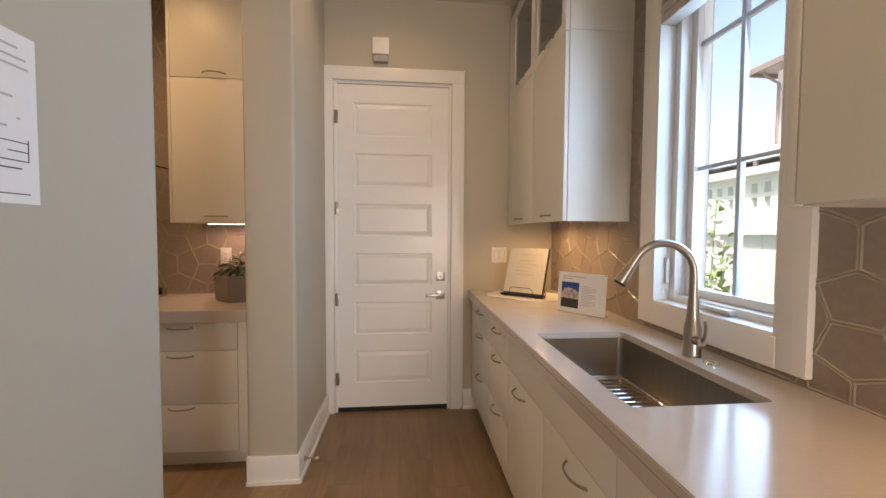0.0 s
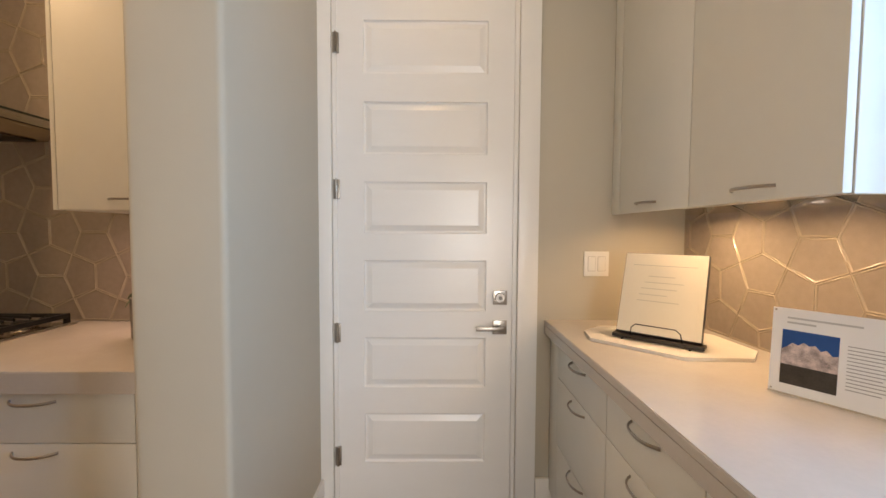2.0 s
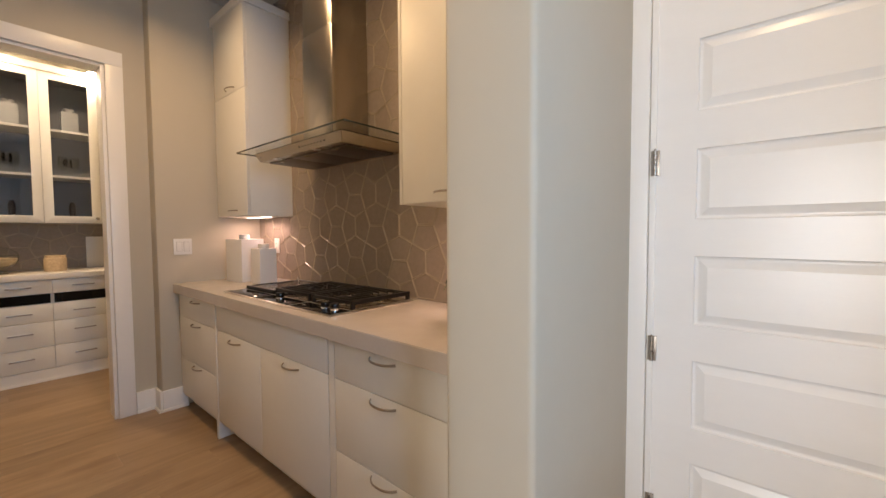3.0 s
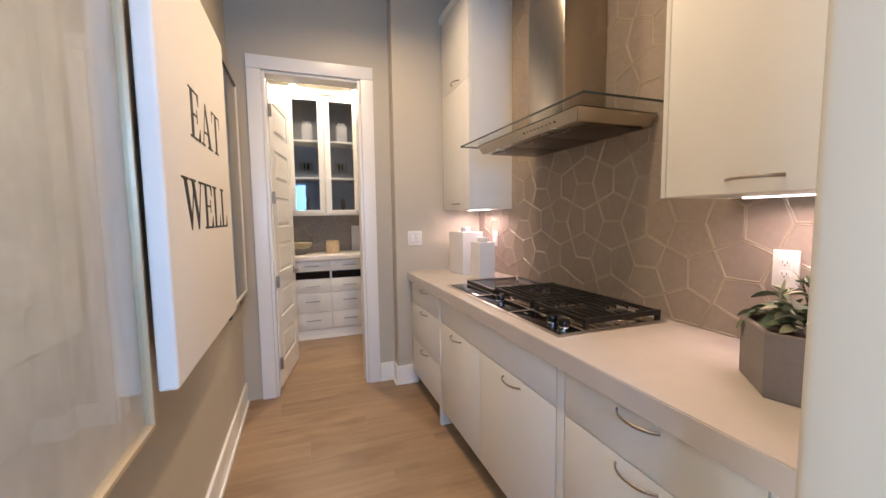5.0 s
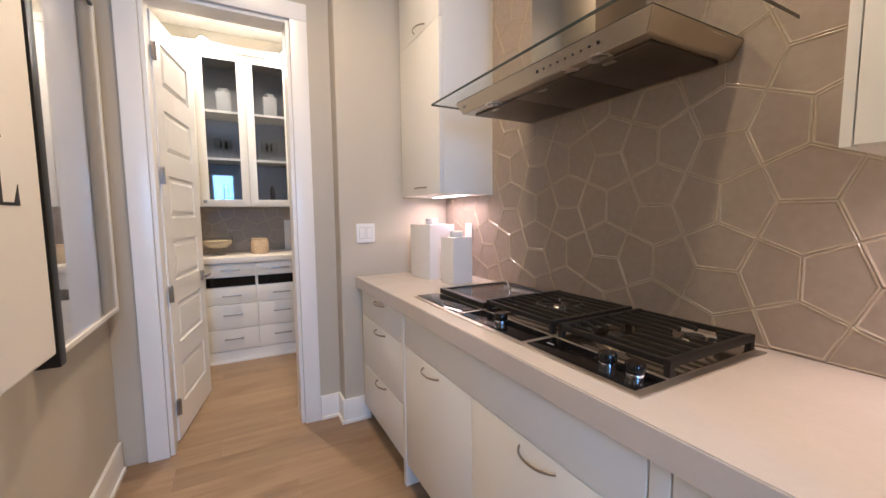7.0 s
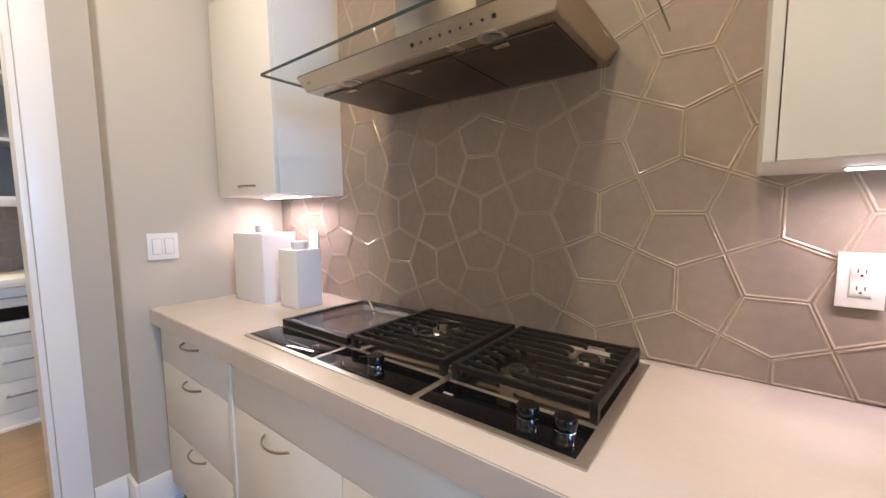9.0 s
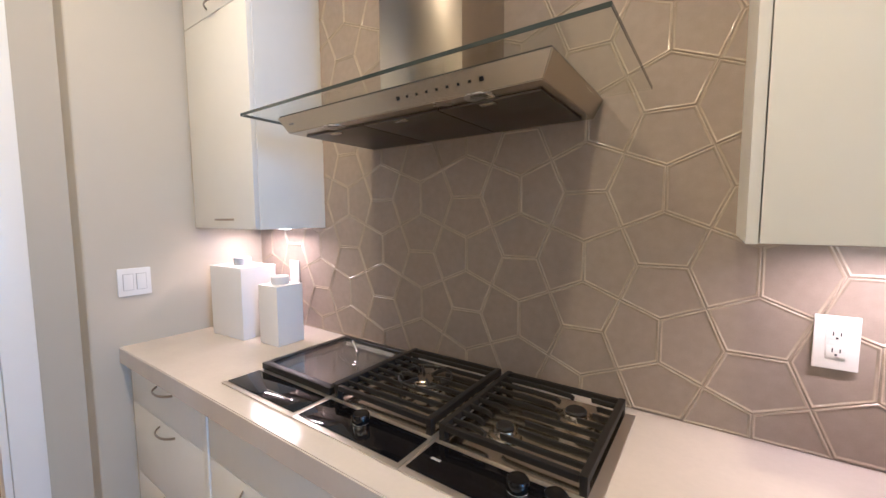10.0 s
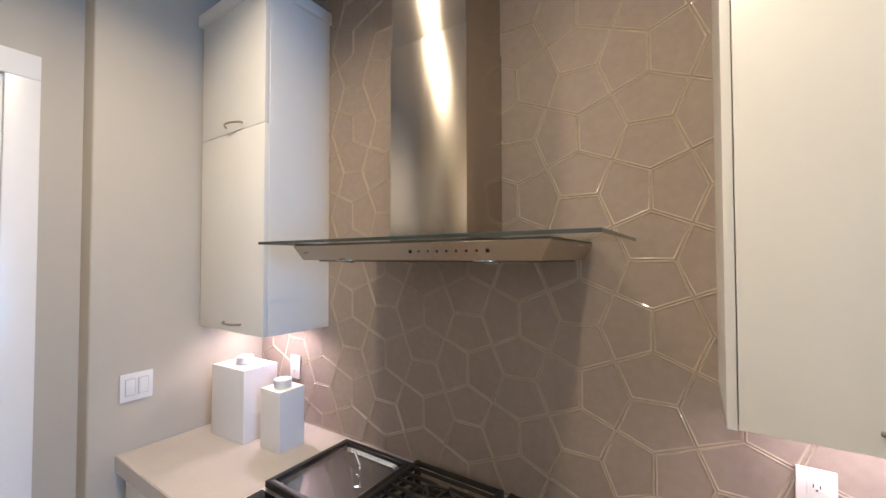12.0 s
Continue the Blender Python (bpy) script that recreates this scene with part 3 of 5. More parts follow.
part("stile", boxes((0.642, 0.732, 0.001, 0.020, 0.10, 0.846), bevel=0.001), CAB, filler)

range_top = thing("worktop", "polished greige quartz worktop round the cooktop", "worktop", Matrix.Translation((-2.17, 2.67, 0.850)))
bm = boxes((-3.489, -0.846, 2.351, 2.999, 0.889, 0.915))
bmesh.ops.bevel(bm, geom=[e for e in bm.edges if all(v.co.z > 0.9 for v in e.verts)], offset=0.003, segments=2, affect="EDGES")
part("slab", bm, QUARTZ, range_top, world=True)
part("front_edge", boxes((-3.489, -0.846, 2.351, 2.378, 0.850, 0.889)), QUARTZ, range_top, world=True)

# wall cabinets beside the hood
UPF = 2.66
left_up = cabinet("wall_cabinet", "tall cream wall cabinet with crown in the corner", Matrix.Translation((-3.489, UPF, 0)), 0.541, 0.338, 1.402, 2.845,
                  [(0.02, 0.541, 1.402, 2.283, "door", 0.31, 1.442), (0.02, 0.541, 2.283, 2.845, "door", 0.31, 2.312)], "range wall cabinets")
part("crown", boxes((-0.0, 0.556, -0.016, 0.338, 2.846, 2.90), bevel=0.004), CAB, left_up)
right_up = cabinet("wall_cabinet", "tall cream wall cabinet between hood and stub wall", Matrix.Translation((-1.441, UPF, 0)), 0.594, 0.338, 1.402, 2.845,
                   [(0.017, 0.533, 1.402, 2.283, "door", 0.27, 1.442), (0.017, 0.533, 2.283, 2.845, "door", 0.27, 2.312)], "range wall cabinets")
part("side_panel", boxes((0.0, 0.0165, 0.0, 0.021, 1.402, 2.845), bevel=0.001), CAB, right_up)
part("side_panel", boxes((0.535, 0.593, 0.0, 0.020, 1.402, 2.845), bevel=0.001), CAB, right_up)
part("crown", boxes((-0.015, 0.594, -0.016, 0.338, 2.846, 2.90), bevel=0.004), CAB, right_up)

# sink side: fronts face -x
SX = 0.497


def sink_side(y_north):
    return pose(SX, y_north, 0, 0, 0, -90)


D = 0.62
narrow = cabinet("base_cabinet", "cream three-drawer base cabinet by the door wall", sink_side(3.036), 0.616, D, 0.10, 0.848,
                 [(0.12, 0.616, 0.688, 0.846, "drawer", 0.37, 0.815), (0.12, 0.616, 0.387, 0.688, "drawer", 0.37, 0.660), (0.12, 0.616, 0.115, 0.387, "drawer", 0.37, 0.375)],
                 "sink base cabinets", foot=1)
part("stile", boxes((0.0, 0.118, 0.001, 0.020, 0.10, 0.846), bevel=0.001), CAB, narrow)
cabinet("base_cabinet", "cream three-drawer base cabinet beside the sink", sink_side(2.42), 0.45, D, 0.10, 0.848,
        [(0, 0.45, 0.688, 0.846, "drawer", 0.225, 0.815), (0, 0.45, 0.387, 0.688, "drawer", 0.225, 0.660), (0, 0.45, 0.115, 0.387, "drawer", 0.225, 0.375)],
        "sink base cabinets", foot=1)
sinkcab = cabinet("base_cabinet", "cream sink base cabinet with a false front", sink_side(1.97), 0.97, D, 0.10, 0.64,
                  [(0, 0.97, 0.690, 0.846, "panel", None, 0), (0, 0.485, 0.115, 0.690, "door", 0.20, 0.640), (0.485, 0.97, 0.115, 0.690, "door", 0.76, 0.640)],
                  "sink base cabinets", foot=1)
part("rail", boxes((0.0, 0.97, 0.021, 0.040, 0.641, 0.848)), CAB, sinkcab)
cabinet("base_cabinet", "cream base cabinet with one wide door", sink_side(1.0), 0.60, D, 0.10, 0.848,
        [(0, 0.60, 0.115, 0.846, "door", 0.30, 0.72)], "sink base cabinets", foot=1)
cabinet("base_cabinet", "cream base cabinet with one wide door", sink_side(0.40), 0.85, D, 0.10, 0.848,
        [(0, 0.85, 0.115, 0.846, "door", 0.45, 0.72)], "sink base cabinets", foot=1)

WX = 0.772


def glass_door(t, u0, u1, z0, z1, hu, hz, handle=None, rail=0.055):
    """A framed cabinet door with a clear pane."""
    f = part("door", frame_bm(u0 + 0.0015, u1 - 0.0015, z0, z1, rail, 0.0, 0.020), CAB, t)
    p = part("pane", boxes((u0 + rail, u1 - rail, 0.009, 0.013, z0 + rail, z1 - rail)), SMOKE, f, "clear glass pane")
    p.visible_shadow = False
    if hu is not None:
        shared("handle", handle or ARCH, f, Matrix.Translation((hu, 0, hz)))
    return f


north_up = thing("wall_cabinet", "cream wall cabinet with glazed upper doors beside the window", "cabinet", pose(WX, 3.036, 0, 0, 0, -90), "sink wall cabinets")
NW = 1.036
part("body", boxes((0.0, NW - 0.019, 0.021, 0.356, 1.44, 2.345), bevel=0.0012, seg=1), CAB, north_up)
part("end_panel", boxes((NW - 0.0185, NW, 0.021, 0.356, 1.41, 2.345), bevel=0.0012, seg=1), CAB, north_up)
part("case", boxes((0.0, NW, 0.340, 0.356, 2.346, 2.95), (0, 0.018, 0.021, 0.34, 2.346, 2.95), (NW - 0.018, NW, 0.021, 0.34, 2.346, 2.95),
                   (0.018, NW - 0.018, 0.021, 0.34, 2.93, 2.95)), CAB, north_up)
for u0, u1, hu in ((0.075, 0.555, 0.30), (0.555, NW - 0.002, 0.81)):
    f = part("door", boxes((u0 + 0.0015, u1 - 0.0015, 0.0, 0.020, 1.412, 2.335), bevel=0.0016), CAB, north_up)
    shared("handle", ARCH, f, Matrix.Translation((hu, 0, 1.445)), "brushed nickel arched pull")
    glass_door(north_up, u0, u1, 2.338, 2.945, hu, 2.38)
part("stile", boxes((0.0, 0.073, 0.0, 0.020, 1.412, 2.945), bevel=0.001), CAB, north_up)
for u, r in ((0.30, 0.05), (0.45, 0.035), (0.72, 0.055), (0.88, 0.04)):
    g = lathe([(r, 0), (r * 1.05, 0.02), (r * 0.9, 0.14), (r * 0.4, 0.18), (r * 0.45, 0.22)], 18)
    g.transform(PLACE[north_up.name] @ Matrix.Translation((u, 0.19, 2.3465)))
    solid("vase", g, CERAMIC, "pale ceramic vase behind cabinet glass", "vase", group="vases in the wall cabinet")

south_up = cabinet("wall_cabinet", "cream wall cabinet on the near side of the window", pose(WX, 0.875, 0, 0, 0, -90), 0.95, 0.356, 1.405, 2.95,
                   [(0.022, 0.48, 1.407, 2.335, "door", 0.25, 1.47), (0.48, 0.948, 1.407, 2.335, "door", 0.70, 1.47), (0.022, 0.948, 2.335, 2.945, "door", 0.48, 2.38)],
                   "sink wall cabinets")
part("side_panel", boxes((0.0, 0.0205, 0.0, 0.021, 1.405, 2.95), bevel=0.001), CAB, south_up)


# lamp bars under the wall cabinets
for at, power, tone in BARS:
    t = thing("under_cabinet_light", "short lit lamp bar under a wall cabinet", "light", Matrix.Translation(at), "under-cabinet lights")
    lx, ly = (0.188, 0.016) if at[0] < 0 else (0.016, 0.085)
    part("housing", boxes((-lx, lx, -ly, ly, -0.003, 0.0), bevel=0.001), TRIM, t)
    part("diffuser", boxes((-lx + 0.004, lx - 0.004, -ly + 0.004, ly - 0.004, -0.0055, -0.0032), bevel=0.0008), DIFFUSER, t)


# ---------------------------------------------------------------- sink counter with its cut-out
def rounded(x0, x1, y0, y1, r, n=5):
    pts = []
    for cx, cy, a0 in ((x1 - r, y1 - r, 0), (x0 + r, y1 - r, 90), (x0 + r, y0 + r, 180), (x1 - r, y0 + r, 270)):
        for i in range(n + 1):
            a = radians(a0 + 90 * i / n)
            pts.append((cx + r * math.cos(a), cy + r * math.sin(a)))
    return pts


SINK = (0.557, 0.950, 1.040, 1.757)


def slab_with_hole(outer, hole, z0, z1):
    bm = bmesh.new()
    loops = []
    for pts in (outer, hole):
        vs = [bm.verts.new((x, y, z1)) for x, y in pts]
        loops.append([bm.edges.new((vs[i], vs[(i + 1) % len(vs)])) for i in range(len(vs))])
    bmesh.ops.triangle_fill(bm, use_beauty=True, edges=loops[0] + loops[1])
    r = bmesh.ops.extrude_face_region(bm, geom=bm.faces[:])
    bmesh.ops.translate(bm, verts=[v for v in r["geom"] if isinstance(v, bmesh.types.BMVert)], vec=(0, 0, z0 - z1))
    return bm


bm = slab_with_hole([(0.468, -0.45), (1.129, -0.45), (1.129, 3.039), (0.468, 3.039)], rounded(*SINK, 0.02), 0.889, 0.915)
edge = [e for e in bm.edges if all(abs(v.co.x - 0.468) < 1e-5 for v in e.verts) and abs(e.verts[0].co.z - e.verts[1].co.z) < 1e-5]
bmesh.ops.bevel(bm, geom=edge, offset=0.003, segments=2, affect="EDGES")
sink_top = thing("worktop", "polished greige quartz worktop with an undermount sink", "worktop", Matrix.Translation((0.80, 1.29, 0.850)))
part("slab", bm, QUARTZ, sink_top, world=True, smooth=20)
part("front_edge", boxes((0.468, 0.496, -0.45, 3.039, 0.850, 0.889)), QUARTZ, sink_top, world=True)

basin = thing("sink", "stainless steel undermount sink, empty", "sink", Matrix.Translation((0.753, 1.40, 0.702)))
bm = bmesh.new()
prev = None
for d, z, r in ((-0.02, 0.888, 0.03), (0.0, 0.888, 0.02), (0.003, 0.77, 0.022), (0.006, 0.72, 0.028), (0.02, 0.706, 0.035), (0.06, 0.704, 0.03)):
    ring = [bm.verts.new((x, y, z)) for x, y in rounded(SINK[0] - 0.004 + d, SINK[1] + 0.004 - d, SINK[2] - 0.004 + d, SINK[3] + 0.004 - d, r)]
    if prev:
        for i in range(len(ring)):
            bm.faces.new((prev[i], prev[(i + 1) % len(ring)], ring[(i + 1) % len(ring)], ring[i]))
    prev = ring
bm.faces.new(prev)
part("bowl", bm, SINKST, basin, world=True)
part("drain", lathe([(0.055, 0.0), (0.055, 0.004), (0.042, 0.004), (0.038, 0.001), (0.012, 0.001), (0.010, 0.010), (0.0, 0.012)], 28, (0.84, 1.44, 0.7045)), CHROME, basin, world=True)
grid = thing("sink_grid", "stainless wire grid on the sink floor", "sink grid", Matrix.Translation((0.755, 1.40, 0.7055)))
bm = bmesh.new()
gx0, gx1, gy0, gy1, gz = 0.580, 0.932, 1.07, 1.728, 0.722
loop = rounded(gx0, gx1, gy0, gy1, 0.03)
sweep([(x, y, gz) for x, y in loop + loop[:1]], 0.006, 0.006, 6, bm=bm)
part("rim_wire", bm, CHROME, grid, world=True)
for i in range(17):
    y = gy0 + 0.03 + i * (gy1 - gy0 - 0.06) / 16
    bm = bmesh.new()
    cyl(bm, (gx0, y, gz + 0.004), (gx1, y, gz + 0.004), 0.0026, n=6)
    part("cross_wire", bm, CHROME, grid, world=True)
for x, y in ((gx0 + 0.02, gy0 + 0.03), (gx1 - 0.02, gy0 + 0.03), (gx0 + 0.02, gy1 - 0.03), (gx1 - 0.02, gy1 - 0.03)):
    bm = bmesh.new()
    cyl(bm, (x, y, 0.7055), (x, y, gz), 0.007, 0.005, n=10)
    part("foot", bm, PLASTIC, grid, world=True)

tap = thing("faucet", "brushed nickel gooseneck pull-down faucet behind the sink", "faucet", pose(1.010, 1.413, 0.915, 0, 0, -11))
part("body", lathe([(0.030, 0.0), (0.030, 0.012), (0.0285, 0.016), (0.0275, 0.10), (0.0205, 0.135), (0.0165, 0.20), (0.0150, 0.26)], 28), NICKEL, tap)
pts = [(0, 0, 0.255 + 0.0133 * i) for i in range(4)]
R = 0.105
for i in range(1, 17):
    a = math.pi * i / 16 * 0.85
    pts.append((-R + R * math.cos(a), 0, 0.295 + R * math.sin(a)))
part("neck", sweep(pts, 0.0285, 0.0285, 16, up=(0, 1, 0)), NICKEL, tap)
end, dirv = Vector(pts[-1]), (Vector(pts[-1]) - Vector(pts[-2])).normalized()
bm = bmesh.new()
cyl(bm, end - dirv * 0.004, end + dirv * 0.03, 0.0155, 0.016, n=20)
cyl(bm, end + dirv * 0.031, end + dirv * 0.10, 0.0165, 0.0235, n=20)
sp = part("spray_head", bm, NICKEL, tap)
bm = bmesh.new()
cyl(bm, end + dirv * 0.1005, end + dirv * 0.108, 0.022, 0.020, n=20)
part("nozzle", bm, BLACK, sp)
part("button", boxes((end.x - 0.032, end.x - 0.020, -0.007, 0.007, end.z - 0.075, end.z - 0.045), bevel=0.003), BLACK, sp)
bm = bmesh.new()
cyl(bm, (0, -0.022, 0.062), (0, -0.062, 0.066), 0.0165, 0.015, n=18)
sweep([(0, -0.055, 0.066), (0, -0.070, 0.075), (0, -0.078, 0.095), (0, -0.080, 0.120), (0, -0.076, 0.140)], 0.014, 0.010, 10, up=(1, 0, 0), bm=bm)
part("lever", bm, NICKEL, tap)
sb = lathe([(0.024, 0), (0.024, 0.004), (0.020, 0.008), (0.012, 0.008), (0.011, 0.006), (0.0, 0.006)], 24, (1.010, 1.325, 0.9153))
solid("air_switch", sb, CHROME, "round chrome push button set in the worktop", "button")

# ---------------------------------------------------------------- window
win = thing("window_1", "white casement window with dark-grey muntins", "window", Matrix.Translation((1.13, 1.485, 0.95)), kind="structure")


def wpart(nm, dims, material=None, parent=None, bevel=0.002, label=""):
    return part(nm, boxes(dims, bevel=bevel), material or TRIM, parent or win, label, world=True)


WY0, WY1, WZ0, WZ1 = 1.19, 1.78, 1.04, 2.55
wpart("window_casing", (1.098, 1.1305, WY0 - 0.09, WY0, 0.945, WZ1 + 0.095))
wpart("window_casing", (1.098, 1.1305, WY1, WY1 + 0.095, 0.945, WZ1 + 0.095))
wpart("window_casing", (1.096, 1.1305, WY0, WY1, WZ1, WZ1 + 0.095))
wpart("window_sill", (1.096, 1.1305, WY0, WY1, 0.945, WZ0))
wpart("jamb_liner", (1.10, 1.345, WY0 - 0.001, WY0 + 0.012, WZ0, WZ1))
wpart("jamb_liner", (1.10, 1.345, WY1 - 0.012, WY1 + 0.001, WZ0, WZ1))
wpart("jamb_liner", (1.10, 1.345, WY0 + 0.012, WY1 - 0.012, WZ0 - 0.001, WZ0 + 0.012))
wpart("jamb_liner", (1.10, 1.345, WY0 + 0.012, WY1 - 0.012, WZ1 - 0.012, WZ1 + 0.001))
wpart("window_frame", (1.175, 1.265, WY1 - 0.045, WY1 - 0.012, WZ0 + 0.012, WZ1 - 0.012))
wpart("window_frame", (1.175, 1.265, WY0 + 0.012, WY0 + 0.045, WZ0 + 0.012, WZ1 - 0.012))
wpart("window_frame", (1.175, 1.265, WY0 + 0.045, WY1 - 0.045, WZ0 + 0.012, WZ0 + 0.040))
wpart("window_frame", (1.175, 1.265, WY0 + 0.045, WY1 - 0.045, WZ1 - 0.045, WZ1 - 0.012))
S0, S1, SZ0, SZ1 = WY0 + 0.046, WY1 - 0.046, WZ0 + 0.042, WZ1 - 0.046
for d in ((1.225, 1.275, S0, S0 + 0.032, SZ0, SZ1), (1.225, 1.275, S1 - 0.032, S1, SZ0, SZ1),
          (1.226, 1.274, S0 + 0.032, S1 - 0.032, SZ0, SZ0 + 0.032), (1.226, 1.274, S0 + 0.032, S1 - 0.032, SZ1 - 0.032, SZ1)):
    wpart("sash", d)
MUNT = mat("grey_muntin_paint", (0.52, 0.57, 0.65), 0.4, var=0.04)
wpart("muntin", (1.240, 1.262, 1.487, 1.505, SZ0 + 0.033, SZ1 - 0.033), MUNT)
for z in (1.627, 2.152):
    wpart("muntin", (1.241, 1.261, S0 + 0.033, 1.4865, z - 0.009, z + 0.009), MUNT)
    wpart("muntin", (1.241, 1.261, 1.5055, S1 - 0.033, z - 0.009, z + 0.009), MUNT)
zs = (SZ0 + 0.032, 1.617, 1.637, 2.142, 2.162, SZ1 - 0.032)
for y0, y1 in ((S0 + 0.032, 1.4865), (1.5055, S1 - 0.032)):
    for k in (0, 2, 4):
        p = wpart("pane", (1.249, 1.253, y0, y1, zs[k], zs[k + 1]), GLASS, bevel=0)
        p.visible_shadow = False
crank = wpart("crank_cover", (1.150, 1.176, 1.41, 1.56, WZ0 + 0.0125, WZ0 + 0.034), PLASTIC, bevel=0.006)
bm = boxes((1.132, 1.152, 1.40, 1.52, WZ0 + 0.026, WZ0 + 0.036), bevel=0.003)
part("crank_handle", bm, PLASTIC, crank, world=True)
wpart("lock_lever", (1.150, 1.166, WY1 - 0.026, WY1 - 0.0125, 1.13, 1.24), PLASTIC, bevel=0.004)

blind = thing("roman_blind", "pulled-up woven grey roman blind at the window head", "blind", Matrix.Translation((1.118, 1.485, 2.257)))
for i in range(8):
    part("fold", boxes((1.100 + 0.004 * (i % 2), 1.170, WY0 + 0.014, WY1 - 0.014, 2.257 + i * 0.022, 2.276 + i * 0.022), bevel=0.005), BLIND, blind, world=True)
part("headrail", boxes((1.104, 1.174, WY0 + 0.014, WY1 - 0.014, 2.434, 2.537), bevel=0.004), BLIND, blind, world=True)

# ---------------------------------------------------------------- range hood
hood = thing("range_hood", "stainless chimney range hood with a clear glass canopy", "range hood", Matrix.Translation((-2.19, 2.99, 1.715)))


def frustum(b, t, z0, z1):
    """A tapered block: bottom rectangle b, top rectangle t."""
    bm = bmesh.new()
    lo = [bm.verts.new((x, y, z0)) for x, y in ((b[0], b[2]), (b[1], b[2]), (b[1], b[3]), (b[0], b[3]))]
    hi = [bm.verts.new((x, y, z1)) for x, y in ((t[0], t[2]), (t[1], t[2]), (t[1], t[3]), (t[0], t[3]))]
    bm.faces.new(lo[::-1])
    bm.faces.new(hi)
    for i in range(4):
        bm.faces.new((lo[i], lo[(i + 1) % 4], hi[(i + 1) % 4], hi[i]))
    bmesh.ops.bevel(bm, geom=bm.edges[:], offset=0.002, segments=2, affect="EDGES")
    return bm


body = part("body", frustum((-2.618, -1.772, 2.600, 2.987), (-2.645, -1.745, 2.578, 2.987), 1.718, 1.766), STEELH, hood, world=True)
canopy = part("glass_canopy", boxes((-2.732, -1.630, 2.508, 2.987, 1.7715, 1.7795), bevel=0.001), HOODGLASS, hood, "clear glass canopy with dark edges", world=True)
for d in ((-2.7328, -1.6292, 2.5065, 2.5078, 1.7712, 1.7798), (-2.7335, -2.7322, 2.508, 2.987, 1.7712, 1.7798), (-1.6298, -1.6285, 2.508, 2.987, 1.7712, 1.7798)):
    part("edge", boxes(d), GLASSEDGE, canopy, world=True)
part("gasket", boxes((-2.640, -1.750, 2.584, 2.987, 1.7665, 1.7712)), RUBBER, hood, world=True)
part("chimney_lower", boxes((-2.344, -2.047, 2.740, 2.987, 1.780, 2.43), bevel=0.002), STEEL, hood, world=True)
part("chimney_upper", boxes((-2.340, -2.051, 2.744, 2.987, 2.431, 3.048), bevel=0.002), STEEL, hood, world=True)
for i in range(3):
    x0 = -2.595 + i * 0.268
    flt = part("filter", boxes((x0, x0 + 0.264, 2.650, 2.955, 1.7125, 1.7175), bevel=0.001), DARKSTEEL, hood, world=True)
    part("latch", boxes((x0 + 0.112, x0 + 0.152, 2.655, 2.672, 1.7085, 1.7122), bevel=0.001), STEELH, flt, world=True)
for x in (-2.425, -1.93):
    lb = lathe([(0.036, 0.0), (0.036, 0.0015), (0.027, 0.002), (0.024, 0.001)], 24)
    lb.transform(Matrix.Translation((x, 2.627, 1.7175)) @ Matrix.Rotation(math.pi, 4, "X"))
    lamp_ring = part("lamp_ring", lb, CHROME, hood, world=True)
    bm = bmesh.new()
    cyl(bm, (x, 2.627, 1.7152), (x, 2.627, 1.7163), 0.022, n=20)
    part("lamp_lens", bm, GLASS, lamp_ring, world=True)
tilt = math.atan2(0.022, 0.048)
for i in range(9):
    x = -2.140 + i * 0.0295
    s = 0.0030 if i not in (0, 8) else 0.0046
    bm = boxes((-s, s, -0.0012, 0.0006, -s, s))
    bm.transform(Matrix.Translation((x, 2.5890, 1.742)) @ Matrix.Rotation(tilt, 4, "X"))
    part("button", bm, BLACK, body, world=True)
bm = boxes((-0.012, 0.012, -0.001, 0.0006, -0.003, 0.003))
bm.transform(Matrix.Translation((-2.585, 2.5890, 1.742)) @ Matrix.Rotation(tilt, 4, "X"))
part("badge", bm, GREYINK, body, world=True)

# ---------------------------------------------------------------- cooktop: three modules in one row
CX0, CX1, CY0, CY1 = -2.768, -1.632, 2.421, 2.945
top = thing("cooktop", "black and stainless three-module gas cooktop set in the worktop", "cooktop", Matrix.Translation(((CX0 + CX1) / 2, 2.67, 0.9155)))
MW = (CX1 - CX0) / 3


def ring_bar(bm, cx, cy, cz, r, w, h, n=32):
    pts = [(cx + r * math.cos(2 * math.pi * i / n), cy + r * math.sin(2 * math.pi * i / n), cz) for i in range(n + 1)]
    sweep(pts, w, h, 6, bm=bm)


def knob(t, x, y):
    bm = lathe([(0.0205, 0.0), (0.0210, 0.003), (0.0210, 0.014), (0.0200, 0.015)], 24, (x, y, 0.923))
    k = part("knob", bm, CHROME, t, "chrome knob with a black cap", world=True)
    bm = lathe([(0.0215, 0.0), (0.0225, 0.003), (0.0220, 0.018), (0.019, 0.022), (0.0, 0.0225)], 24, (x, y, 0.9382))
    part("cap", bm, CAPBLACK, k, world=True)


def burner(t, x, y, r):
    bm = lathe([(r * 1.5, 0), (r * 1.45, 0.004), (r * 1.1, 0.006), (r, 0.016), (r * 0.96, 0.018)], 28, (x, y, 0.9245))
    b = part("burner", bm, STEELH, t, world=True)
    part("burner_cap", lathe([(r * 0.80, 0), (r * 0.82, 0.004), (r * 0.7, 0.008), (0, 0.009)], 28, (x, y, 0.9428)), STEELH if r > 0.035 else IRON, b, world=True)


